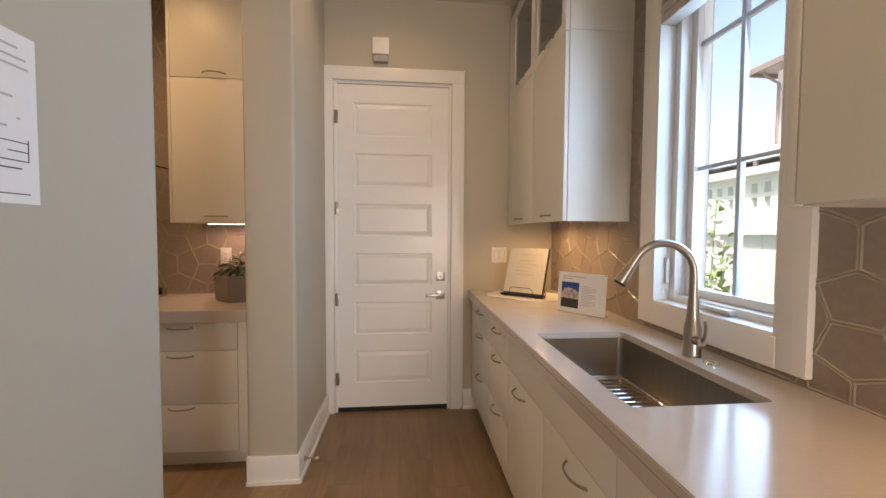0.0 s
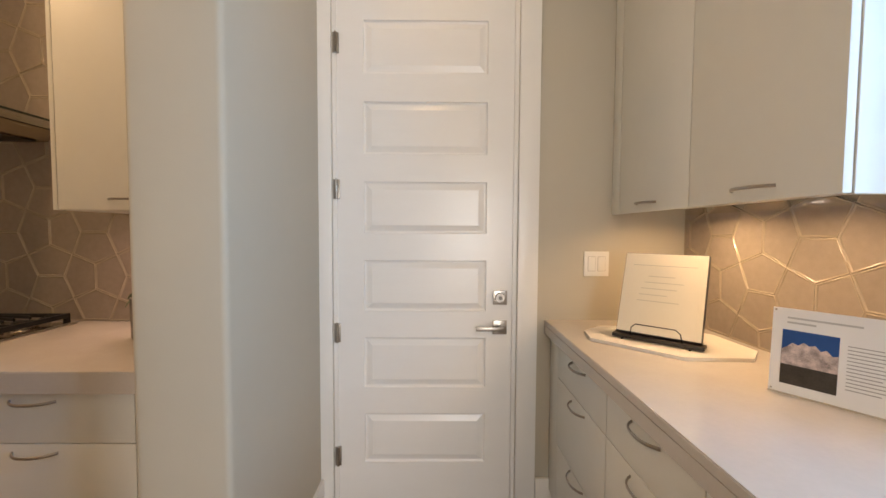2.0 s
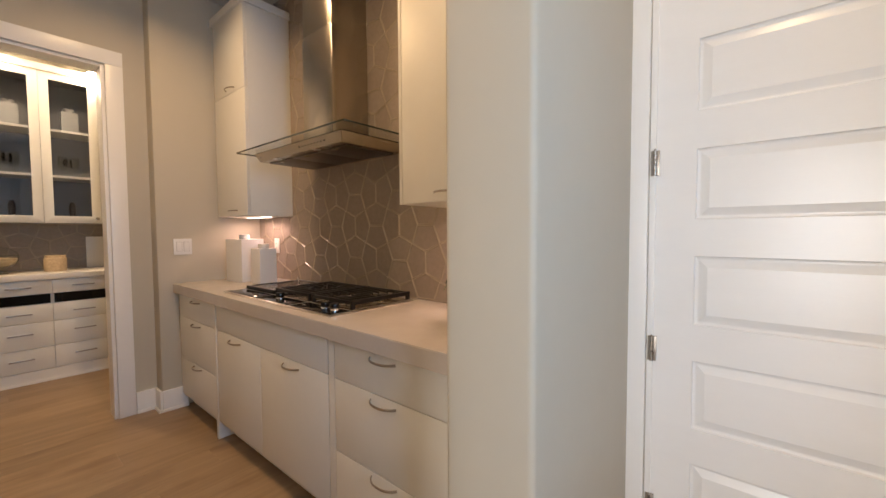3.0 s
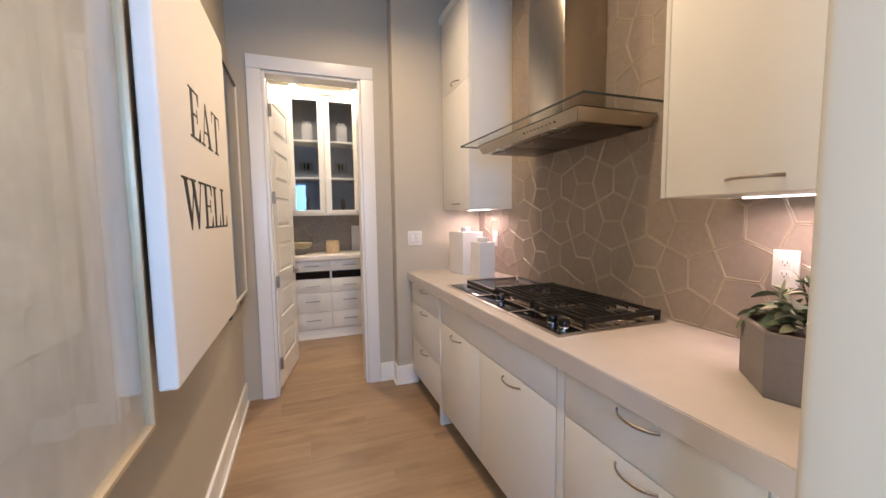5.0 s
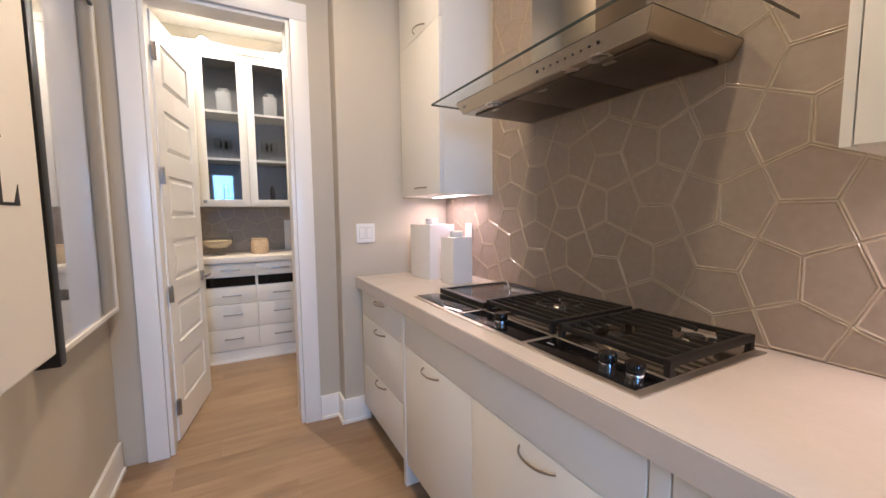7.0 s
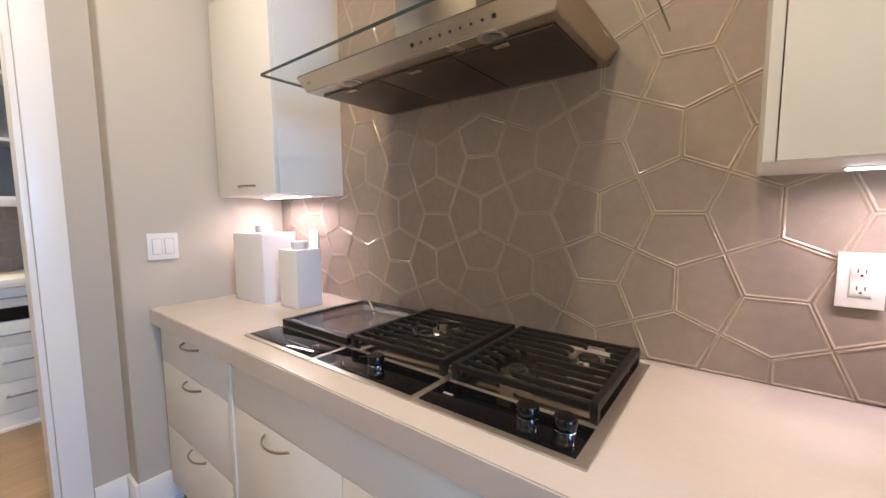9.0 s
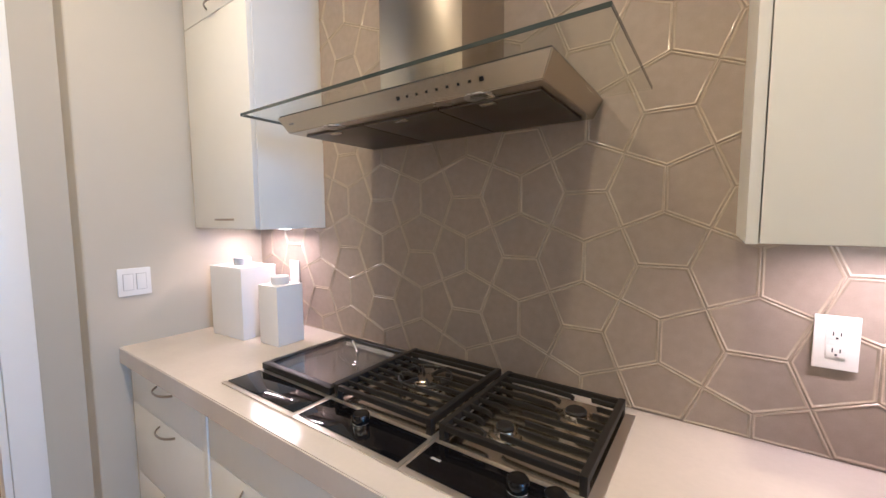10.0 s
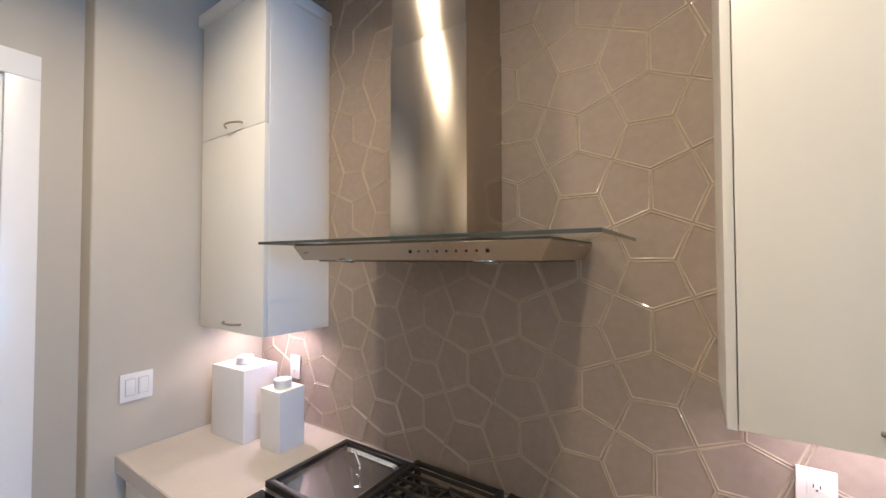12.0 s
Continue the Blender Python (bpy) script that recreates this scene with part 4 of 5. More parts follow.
for i in range(3):
    x0, x1 = CX0 + i * MW, CX0 + (i + 1) * MW
    pan = part("tray", boxes((x0 + 0.001, x1 - 0.001, CY0, CY1, 0.9155, 0.9195), bevel=0.0015), TRAY, top, "stainless tray", world=True)
    edge_r = 0.024 if i == 2 else 0.011
    part("control_panel", boxes((x0 + 0.011, x1 - edge_r, CY0 + 0.016, CY0 + 0.122, 0.9198, 0.9222), bevel=0.001), BLACKGL, top, "black glass control panel", world=True)
    gx0, gx1, gy0, gy1 = x0 + 0.011, x1 - edge_r, CY0 + 0.136, CY1 - 0.010
    cx, cy = (x0 + x1) / 2, (gy0 + gy1) / 2
    if i == 0:
        lid_bm = frame_bm(gx0 - 0.004, gx1 + 0.004, gy0, gy1, 0.024, -0.9435, -0.9205)
        lid_bm.transform(Matrix(((1, 0, 0, 0), (0, 0, 1, 0), (0, -1, 0, 0), (0, 0, 0, 1))))
        lid = part("lid_frame", lid_bm, BLACK, top, "black framed glass lid", world=True)
        part("lid_glass", boxes((gx0 + 0.019, gx1 - 0.019, gy0 + 0.022, gy1 - 0.022, 0.936, 0.941)), SMOKE, lid, world=True)
        bm = bmesh.new()
        prev = None
        for d, z in ((0.031, 0.934), (0.040, 0.922), (0.075, 0.9202), (0.090, 0.9198)):
            ring = [bm.verts.new((px, py, z)) for px, py in rounded(gx0 + d, gx1 - d, gy0 + d, gy1 - d, 0.03)]
            if prev:
                for k in range(len(ring)):
                    bm.faces.new((prev[k], prev[(k + 1) % len(ring)], ring[(k + 1) % len(ring)], ring[k]))
            prev = ring
        bm.faces.new(prev)
        part("basin", bm, CHROME, top, "stainless basin under the lid", world=True)
        bm = bmesh.new()
        cyl(bm, (cx + 0.04, cy + 0.05, 0.9412), (cx + 0.04, cy + 0.05, 0.960), 0.005, n=12)
        cyl(bm, (cx + 0.04, cy + 0.05, 0.957), (cx - 0.005, cy + 0.07, 0.982), 0.0045, n=12)
        part("lid_handle", bm, CHROME, lid, world=True)
        part("touch_strip", boxes((x0 + 0.18, x0 + 0.30, CY0 + 0.05, CY0 + 0.054, 0.9229, 0.9232)), GREYINK, top, world=True)
        continue
    well = boxes((gx0, gx1, gy0, gy1, 0.9198, 0.9215), bevel=0.0008)
    part("burner_pan", well, PANSTEEL, top, "polished burner pan", world=True)
    spots = ((cx, cy + 0.02, 0.040),) if i == 1 else ((cx - 0.055, cy - 0.085, 0.027), (cx + 0.065, cy + 0.085, 0.033))
    for bx, by, br in spots:
        burner(top, bx, by, br)
    gz = 0.955
    bm = boxes((gx0, gx0 + 0.017, gy0, gy1, gz - 0.012, gz + 0.008), (gx1 - 0.017, gx1, gy0, gy1, gz - 0.012, gz + 0.008),
               (gx0 + 0.017, gx1 - 0.017, gy0, gy0 + 0.014, gz - 0.010, gz + 0.006), (gx0 + 0.017, gx1 - 0.017, gy1 - 0.014, gy1, gz - 0.010, gz + 0.006), bevel=0.003)
    for fx in (gx0, gx1 - 0.017):
        for fy in (gy0, gy1 - 0.02):
            box(bm, fx + 0.001, fx + 0.016, fy + 0.001, fy + 0.019, 0.9216, gz - 0.010)
    grate = part("grate", bm, IRON, top, "black cast-iron grate", world=True)
    for k in range(8):
        y = gy0 + 0.042 + k * (gy1 - gy0 - 0.084) / 7
        spans = [(gx0 + 0.012, gx1 - 0.012)]
        for bx, by, br in spots:
            reach = br + 0.045
            if abs(y - by) < reach:
                g = max(0.016, 0.85 * math.sqrt(reach ** 2 - (y - by) ** 2) - 0.018)
                nxt = []
                for p, q in spans:
                    if p < bx - g:
                        nxt.append((p, min(q, bx - g)))
                    if q > bx + g:
                        nxt.append((max(p, bx + g), q))
                spans = nxt
        for p, q in spans:
            if q - p < 0.02:
                continue
            # fingers dip and bend a little at their free ends
            ends = [(p, y, gz), ((p + q) / 2, y, gz), (q, y, gz)]
            if q < gx1 - 0.03:
                ends = [(p, y, gz), (p + 0.6 * (q - p), y, gz), (q - 0.012, y - 0.004, gz - 0.001), (q, y - 0.009, gz - 0.004)]
            elif p > gx0 + 0.03:
                ends = [(p, y + 0.009, gz - 0.004), (p + 0.012, y + 0.004, gz - 0.001), (p + 0.4 * (q - p), y, gz), (q, y, gz)]
            part("bar", sweep(ends, 0.0078, 0.014, 8, square=True), IRON, grate, world=True)
    if i == 1:
        bm = bmesh.new()
        ring_bar(bm, cx, cy + 0.02, gz - 0.001, 0.082, 0.008, 0.012)
        part("ring", bm, IRON, grate, world=True)
        for k in range(6):
            a = 2 * math.pi * (k + 0.25) / 6
            c_, s_ = math.cos(a), math.sin(a)
            part("finger", sweep([(cx + c_ * 0.083, cy + 0.02 + s_ * 0.083, gz), (cx + c_ * 0.055, cy + 0.02 + s_ * 0.055, gz), (cx + c_ * 0.028, cy + 0.02 + s_ * 0.028, gz - 0.002)], 0.0085, 0.012, 8, square=True), IRON, grate, world=True)
        knob(top, cx + 0.01, CY0 + 0.067)
    else:
        knob(top, cx + 0.055, CY0 + 0.067)
        knob(top, cx + 0.128, CY0 + 0.067)
        part("badge", boxes((x0 + 0.04, x0 + 0.065, CY0 + 0.065, CY0 + 0.072, 0.9229, 0.9232)), GREYINK, top, world=True)

# ---------------------------------------------------------------- things on the range worktop


def square_jar(at, w, d, h, turn, label):
    t = thing("canister", label, "canister", pose(*at, 0, 0, turn), "white canisters")
    part("jar", boxes((-w / 2, w / 2, -d / 2, d / 2, 0.0, h), bevel=0.003), CERAMIC, t)
    part("lid", lathe([(0.036, 0.0), (0.037, 0.004), (0.037, 0.030), (0.034, 0.034), (0.0, 0.034)], 28, (0, 0, h + 0.0005)), CERAMIC, t)
    return t


square_jar((-3.262, 2.765, 0.9152), 0.240, 0.170, 0.318, 4, "tall square white ceramic canister with a round lid")
square_jar((-2.996, 2.784, 0.9152), 0.130, 0.124, 0.252, 2, "shorter square white ceramic canister with a round lid")


def wall_plate(at, m_rot, kind, label):
    """A two-gang switch plate or an outlet; its face looks to -y in its own frame."""
    t = thing("switch_plate" if kind == "switch" else "outlet", label, "switch" if kind == "switch" else "outlet", Matrix.Translation(at) @ m_rot)
    w = 0.058 if kind == "switch" else 0.036
    part("plate", boxes((-w, w, -0.006, 0.0, -0.058, 0.058), bevel=0.002), PLASTIC, t)
    if kind == "switch":
        for s in (-1, 1):
            part("rocker_gap", boxes((s * 0.023 - 0.0180, s * 0.023 + 0.0180, -0.0066, -0.0061, -0.0345, 0.0345)), GREYINK, t)
            r = part("rocker", boxes((s * 0.023 - 0.0165, s * 0.023 + 0.0165, -0.0090, -0.0067, -0.033, 0.033), bevel=0.001), PLASTIC, t)
    else:
        part("insert", boxes((-0.017, 0.017, -0.0085, -0.0062, -0.034, 0.034), bevel=0.001), PLASTIC, t)
        for z in (0.018, -0.018):
            f = part("receptacle", boxes((-0.0155, 0.0155, -0.0100, -0.0087, z - 0.0125, z + 0.0125), bevel=0.001), PLASTIC, t)
            part("slots", boxes((-0.007, -0.005, -0.0104, -0.0101, z - 0.002, z + 0.007), (0.005, 0.007, -0.0104, -0.0101, z - 0.002, z + 0.006), (-0.002, 0.002, -0.0104, -0.0101, z - 0.009, z - 0.005)), BLACK, f)
        for s in (-1, 1):
            part("test_button", boxes((s * 0.006 - 0.004, s * 0.006 + 0.004, -0.0098, -0.0087, -0.0025, 0.0025)), PLASTIC, t)
    return t


RZ = Matrix.Rotation
wall_plate((-3.4888, 2.420, 1.182), RZ(radians(90), 4, "Z"), "switch", "white double rocker switch plate above the worktop")
wall_plate((0.706, 3.0395, 1.182), Matrix(), "switch", "white double rocker switch plate beside the door")
wall_plate((-1.261, 2.985, 1.178), Matrix(), "outlet", "white double outlet on the tiled wall")
wall_plate((-3.185, 2.985, 1.178), Matrix(), "outlet", "white double outlet in the tiled corner")

plant = thing("potted_plant", "sage-green leafy plant in a hexagonal grey concrete pot", "plant", pose(-1.045, 2.752, 0.9152, 0, 0, 17.5))
bm = lathe([(0.166, 0.0), (0.169, 0.004), (0.172, 0.155), (0.170, 0.158), (0.157, 0.158), (0.155, 0.14)], 6)
part("pot", bm, CONCRETE, plant, smooth=0)
part("soil", lathe([(0.134, 0.0), (0.134, 0.004), (0.05, 0.012)], 12, (0, 0, 0.1405)), SOIL, plant)


def leaf_mesh(length, wide, droop, material, blunt=0.8):
    bm = bmesh.new()
    rows = []
    for i in range(7):
        s = i / 6
        w = wide * max(math.sin(math.pi * min(s * 0.93 + 0.05, 1)), 0.0) ** blunt
        x, z = length * s, length * (0.35 * s - droop * s * s)
        rows.append([bm.verts.new((x, -w / 2, z + 0.12 * w)), bm.verts.new((x, 0, z)), bm.verts.new((x, w / 2, z + 0.12 * w))])
    for a, b in zip(rows, rows[1:]):
        for k in range(2):
            bm.faces.new((a[k], a[k + 1], b[k + 1], b[k]))
    r = bmesh.ops.extrude_face_region(bm, geom=bm.faces[:])
    bmesh.ops.translate(bm, verts=[v for v in r["geom"] if isinstance(v, bmesh.types.BMVert)], vec=(0, 0, -0.0012))
    return finish(bm, "leaf", material, 60)


rnd = random.Random(7)
LEAVES = [leaf_mesh(0.080, 0.046, 0.50, LEAF, 0.55), leaf_mesh(0.075, 0.030, 0.45, LEAFPALE, 0.6), leaf_mesh(0.085, 0.048, 0.85, LEAF, 0.55), leaf_mesh(0.060, 0.014, 0.1, LEAFPALE)]
for i in range(170):
    a, tier = rnd.uniform(0, 360), rnd.random()
    r = 0.03 + 0.100 * (1 - 0.55 * tier) * rnd.random() ** 0.5
    m = pose(r * math.cos(radians(a)), r * math.sin(radians(a)), 0.166 + 0.095 * tier * rnd.random(), rnd.uniform(-35, 35), rnd.uniform(-35, 20) * (0.4 + tier), a + rnd.uniform(-50, 50))
    shared("leaf", rnd.choice(LEAVES), plant, m @ Matrix.Scale(rnd.uniform(0.5, 0.92), 4))
for i in range(14):
    a = rnd.uniform(0, 360)
    tip = Vector((0.09 * math.cos(radians(a)), 0.09 * math.sin(radians(a)), rnd.uniform(0.22, 0.27)))
    bm = sweep([(tip.x * 0.4, tip.y * 0.4, 0.147), (tip.x * 0.6, tip.y * 0.6, 0.18), tuple(tip)], 0.004, 0.004, 5)
    part("stem", bm, LEAF, plant)
    for k in range(5):
        shared("leaf", LEAVES[3], plant, pose(*tip, rnd.uniform(-20, 20), rnd.uniform(-60, -10), k * 72 + rnd.uniform(-20, 20)) @ Matrix.Scale(rnd.uniform(0.4, 0.7), 4))

# ---------------------------------------------------------------- things on the sink worktop
board = solid("serving_board", slab_with_hole([(0.548, 2.690), (0.566, 2.798), (0.66, 2.88), (0.93, 2.87), (1.055, 2.74), (1.06, 2.53), (0.985, 2.450), (0.765, 2.462)], rounded(0.80, 0.81, 2.62, 2.63, 0.004), 0.9153, 0.927),
              MARBLE, "pale stone octagonal board lying on the worktop", "board", smooth=20)
easel = thing("book_easel", "dark wire easel holding an open cream card", "easel", pose(0.790, 2.650, 0.9275, 0, 0, -43))
part("ledge", boxes((-0.150, 0.150, -0.062, -0.012, 0.004, 0.018), bevel=0.003), DARKWOOD, easel)
for s in (-1, 1):
    part("leg", sweep([(s * 0.11, -0.075, 0.004), (s * 0.11, 0.09, 0.004), (s * 0.10, 0.075, 0.05), (s * 0.08, 0.06, 0.19)], 0.007, 0.007, 8), DARKWOOD, easel)
lip = [(-0.085, -0.060, 0.016), (-0.080, -0.066, 0.050), (-0.065, -0.068, 0.064), (0.065, -0.068, 0.064), (0.080, -0.066, 0.050), (0.085, -0.060, 0.016)]
part("lip_wire", sweep(lip, 0.004, 0.004, 8, up=(0, 1, 0.1)), DARKWOOD, easel)
card = thing("framed_card", "cream printed card in a thin dark frame on the easel", "card", pose(0.790, 2.650, 0.9275, 0, 0, -43) @ pose(0, -0.044, 0.021, -20, 0, 0))
part("frame", boxes((-0.1400, 0.1400, -0.004, 0.024, 0.003, 0.318), bevel=0.002), DARKWOOD, card)
CREAM = mat("cream_card", (0.76, 0.70, 0.58), 0.16, var=0.02)
sheet = part("card", boxes((-0.138, 0.138, -0.0055, -0.0042, 0.006, 0.316)), CREAM, card)
part("border_line", boxes((-0.108, 0.108, -0.0062, -0.0057, 0.2685, 0.2697)), GREYINK, sheet)
for i, (a, b) in enumerate(((-0.05, 0.04), (-0.06, 0.07), (-0.07, 0.05), (-0.075, 0.02), (-0.08, 0.06))):
    part("text_line", boxes((a, b, -0.0062, -0.0057, 0.225 - i * 0.024, 0.2275 - i * 0.024)), mat("faint_print", (0.5, 0.46, 0.38), 0.6) if i == 0 else bpy.data.materials["faint_print"], sheet)

sign = thing("acrylic_sign", "clear acrylic sign holder with a white printed sheet", "sign", pose(0.926, 2.124, 0.9153, 0, 0, -55.5))
L = 0.140
part("base", boxes((-L, L, -0.01, 0.045, 0.0, 0.003)), GLASS, sign)
lean = pose(0, 0, 0.003, -5, 0, 0)


def leaned(d, bevel=0.0):
    bm = boxes(d, bevel=bevel)
    bm.transform(lean)
    return bm


sheet = part("sheet", leaned((-L, L, 0.0, 0.003, 0.0, 0.218)), PAPER, sign, "white printed sheet")
part("photo_sky", leaned((-L + 0.022, -L + 0.128, -0.0012, -0.0003, 0.095, 0.163)), BLUEPIC, sheet)
bm = bmesh.new()
crest = (0.112, 0.120, 0.131, 0.126, 0.136, 0.129, 0.133, 0.121, 0.126, 0.114, 0.117)
edge_up = [(-L + 0.022 + 0.0106 * i, z) for i, z in enumerate(crest)]
for (ua, za), (ub, zb) in zip(edge_up, edge_up[1:]):
    vs = [bm.verts.new(p) for p in ((ua, -0.0014, 0.062), (ub, -0.0014, 0.062), (ub, -0.0014, zb), (ua, -0.0014, za))]
    bm.faces.new(vs)
bmesh.ops.remove_doubles(bm, verts=bm.verts[:], dist=1e-5)
r_ = bmesh.ops.extrude_face_region(bm, geom=bm.faces[:])
bmesh.ops.translate(bm, verts=[v for v in r_["geom"] if isinstance(v, bmesh.types.BMVert)], vec=(0, 0.001, 0))
bm.transform(lean)
part("photo_cliff", bm, ROCKPIC, sheet, smooth=0)
part("photo_field", leaned((-L + 0.022, -L + 0.128, -0.0016, -0.0005, 0.024, 0.074)), DARKPIC, sheet)
for z, a, b in ((0.192, 0.030, 0.165), (0.180, 0.030, 0.085)):
    part("title_line", leaned((-L + a, -L + b, -0.0012, -0.0003, z, z + 0.0045)), FAINT, sheet)
for i in range(13):
    part("text_line", leaned((-L + 0.142, -L + (0.225 if i % 4 else 0.20), -0.0012, -0.0003, 0.145 - i * 0.0085, 0.1468 - i * 0.0085)), GREYINK, sheet)
for u, z in ((-L + 0.006, 0.212), (L - 0.006, 0.212), (-L + 0.006, 0.006), (L - 0.006, 0.006)):
    bm = bmesh.new()
    cyl(bm, (u, -0.002, z), (u, -0.0003, z), 0.0025, n=10)
    bm.transform(lean)
    part("corner_stud", bm, NICKEL, sheet)

chime = thing("door_chime", "small square white plastic box above the door", "chime", Matrix.Translation((-0.186, 3.04, 2.58)))
part("case", boxes((-0.245, -0.127, 2.985, 3.0395, 2.625, 2.742), bevel=0.004), PLASTIC, chime, world=True)
part("lower_case", boxes((-0.237, -0.135, 2.995, 3.0395, 2.575, 2.622), bevel=0.004), mat("grey_plastic", (0.35, 0.34, 0.33), 0.5), chime, world=True)

stop = thing("door_stop", "nickel spring door stop on the baseboard", "door stop", Matrix.Translation((-0.572, 2.33, 0.07)))
bm = bmesh.new()
cyl(bm, (-0.5715, 2.33, 0.075), (-0.562, 2.33, 0.075), 0.012, n=16)
for i in range(9):
    cyl(bm, (-0.562 + i * 0.006, 2.33, 0.075), (-0.558 + i * 0.006, 2.33, 0.075), 0.0055, n=12)
part("spring", bm, NICKEL, stop, world=True)
bm = bmesh.new()
cyl(bm, (-0.508, 2.33, 0.075), (-0.494, 2.33, 0.075), 0.0075, n=14)
part("tip", bm, PLASTIC, stop, world=True)

notice = thing("paper_notice", "white paper with a small plan taped to the wall", "paper", Matrix.Translation((-0.588, 0.72, 1.388)))
sheet = part("sheet", boxes((-0.5878, -0.5868, 0.612, 0.828, 1.388, 1.644)), PAPER, notice, world=True)
rows = [(1.620, 0.70, 0.80), (1.605, 0.70, 0.812), (1.592, 0.72, 0.815), (1.545, 0.70, 0.79), (1.520, 0.66, 0.77), (1.515, 0.795, 0.80), (1.500, 0.69, 0.78)]
for z, a, b in rows:
    part("text_line", boxes((-0.5867, -0.5864, a, b, z, z + 0.0035)), FAINT, sheet, world=True)
for d in ((0.72, 0.812, 1.452, 1.4535), (0.72, 0.812, 1.480, 1.4815), (0.72, 0.7215, 1.452, 1.48), (0.8105, 0.812, 1.452, 1.486), (0.76, 0.7615, 1.452, 1.48), (0.78, 0.812, 1.466, 1.4675), (0.70, 0.812, 1.402, 1.4035), (0.74, 0.80, 1.440, 1.442)):
    part("plan_line", boxes((-0.5867, -0.5864, *d)), INK, sheet, world=True)

# ---------------------------------------------------------------- pictures on the south wall


def on_south(x0, x1, z0, z1, y0, y1, bevel=0.0, seg=2):
    return boxes((min(x0, x1), max(x0, x1), y0, y1, z0, z1), bevel=bevel, seg=seg)


pic1 = thing("framed_print", "large grey abstract print in a slim champagne frame under glass", "picture", Matrix.Translation((-1.2, 1.131, 0.826)))
X0, X1, Z0, Z1 = -1.652, -0.74, 0.826, 2.30
for d in ((X0, X0 + 0.012, Z0, Z1), (X1 - 0.012, X1, Z0, Z1), (X0 + 0.012, X1 - 0.012, Z0, Z0 + 0.012), (X0 + 0.012, X1 - 0.012, Z1 - 0.012, Z1)):
    part("frame", on_south(*d, 1.1312, 1.206, 0.0015), BRASS, pic1, world=True)
pr = part("print", on_south(X0 + 0.013, X1 - 0.013, Z0 + 0.013, Z1 - 0.013, 1.1312, 1.186), GREYART, pic1, world=True)
part("pale_shape", on_south(-1.40, -0.95, 1.15, 1.95, 1.1863, 1.1873), PALEART, pr, world=True)
g = part("glass", on_south(X0 + 0.0125, X1 - 0.0125, Z0 + 0.0125, Z1 - 0.0125, 1.194, 1.197), GLASS, pic1, world=True)
g.visible_shadow = False

canvas = thing("canvas_sign", "white stretched canvas with bold black serif lettering", "sign", Matrix.Translation((-2.118, 1.131, 0.913)))
face = part("canvas", on_south(-2.585, -1.651, 0.913, 2.15, 1.214, 1.262, 0.010, 3), CANVAS, canvas, world=True)
part("back_frame", on_south(-2.50, -1.95, 1.05, 2.0, 1.1312, 1.2135), TRIM, canvas, world=True)


def stroke(bm, pts, y0, y1):
    a = [bm.verts.new((x, y0, z)) for x, z in pts]
    b = [bm.verts.new((x, y1, z)) for x, z in pts]
    bm.faces.new(a)
    bm.faces.new(b[::-1])
    for i in range(len(pts)):
        bm.faces.new((a[i], a[(i + 1) % len(pts)], b[(i + 1) % len(pts)], b[i]))


def rect(x0, x1, z0, z1):
    return [(x0, z0), (x1, z0), (x1, z1), (x0, z1)]


TH, TN, SR = 0.17, 0.045, 0.10


def stem(x):
    """An upright thick stem with its serifs, centred on x."""
    return [rect(x - TH / 2, x + TH / 2, 0.0, 1.0), rect(x - TH / 2 - SR, x + TH / 2 + SR, 0.0, TN), rect(x - TH / 2 - SR, x + TH / 2 + SR, 1 - TN, 1.0)]


LETTERS = {
    "E": (0.80, stem(0.20) + [rect(0.28, 0.66, 0.955, 1.0), rect(0.28, 0.56, 0.48, 0.525), rect(0.28, 0.70, 0.0, 0.045),
                              [(0.62, 1.0), (0.58, 0.955), (0.665, 0.74), (0.685, 1.0)], [(0.53, 0.36), (0.55, 0.36), (0.55, 0.65), (0.53, 0.65)], [(0.60, 0.045), (0.66, 0.0), (0.73, 0.0), (0.715, 0.28)]]),
    "L": (0.76, stem(0.20) + [rect(0.28, 0.66, 0.0, 0.045), [(0.56, 0.045), (0.62, 0.0), (0.70, 0.0), (0.685, 0.32)]]),
    "A": (0.98, [[(0.44, 1.0), (0.50, 1.0), (0.86, 0.0), (0.66, 0.0), (0.42, 0.78)], [(0.43, 0.97), (0.475, 1.0), (0.18, 0.0), (0.13, 0.0)], rect(0.26, 0.68, 0.30, 0.345),
                 rect(0.02, 0.30, 0.0, TN), rect(0.56, 0.96, 0.0, TN)]),
    "T": (0.86, [rect(0.43 - TH / 2, 0.43 + TH / 2, 0, 1), rect(0.43 - TH / 2 - SR, 0.43 + TH / 2 + SR, 0, TN), rect(0.05, 0.81, 0.955, 1.0),
                 [(0.05, 1.0), (0.03, 0.70), (0.10, 0.955), (0.14, 1.0)], [(0.81, 1.0), (0.83, 0.70), (0.76, 0.955), (0.72, 1.0)]]),
    "W": (1.36, [[(0.10, 1.0), (0.29, 1.0), (0.53, 0.18), (0.46, 0.0), (0.42, 0.0)], [(0.42, 0.0), (0.47, 0.0), (0.74, 1.0), (0.69, 1.0)],
                 [(0.56, 1.0), (0.75, 1.0), (0.98, 0.18), (0.92, 0.0), (0.88, 0.0)], [(0.88, 0.0), (0.93, 0.0), (1.21, 1.0), (1.16, 1.0)],
                 rect(0.0, 0.40, 0.955, 1.0), rect(0.47, 0.84, 0.955, 1.0), rect(1.05, 1.34, 0.955, 1.0)]),
}


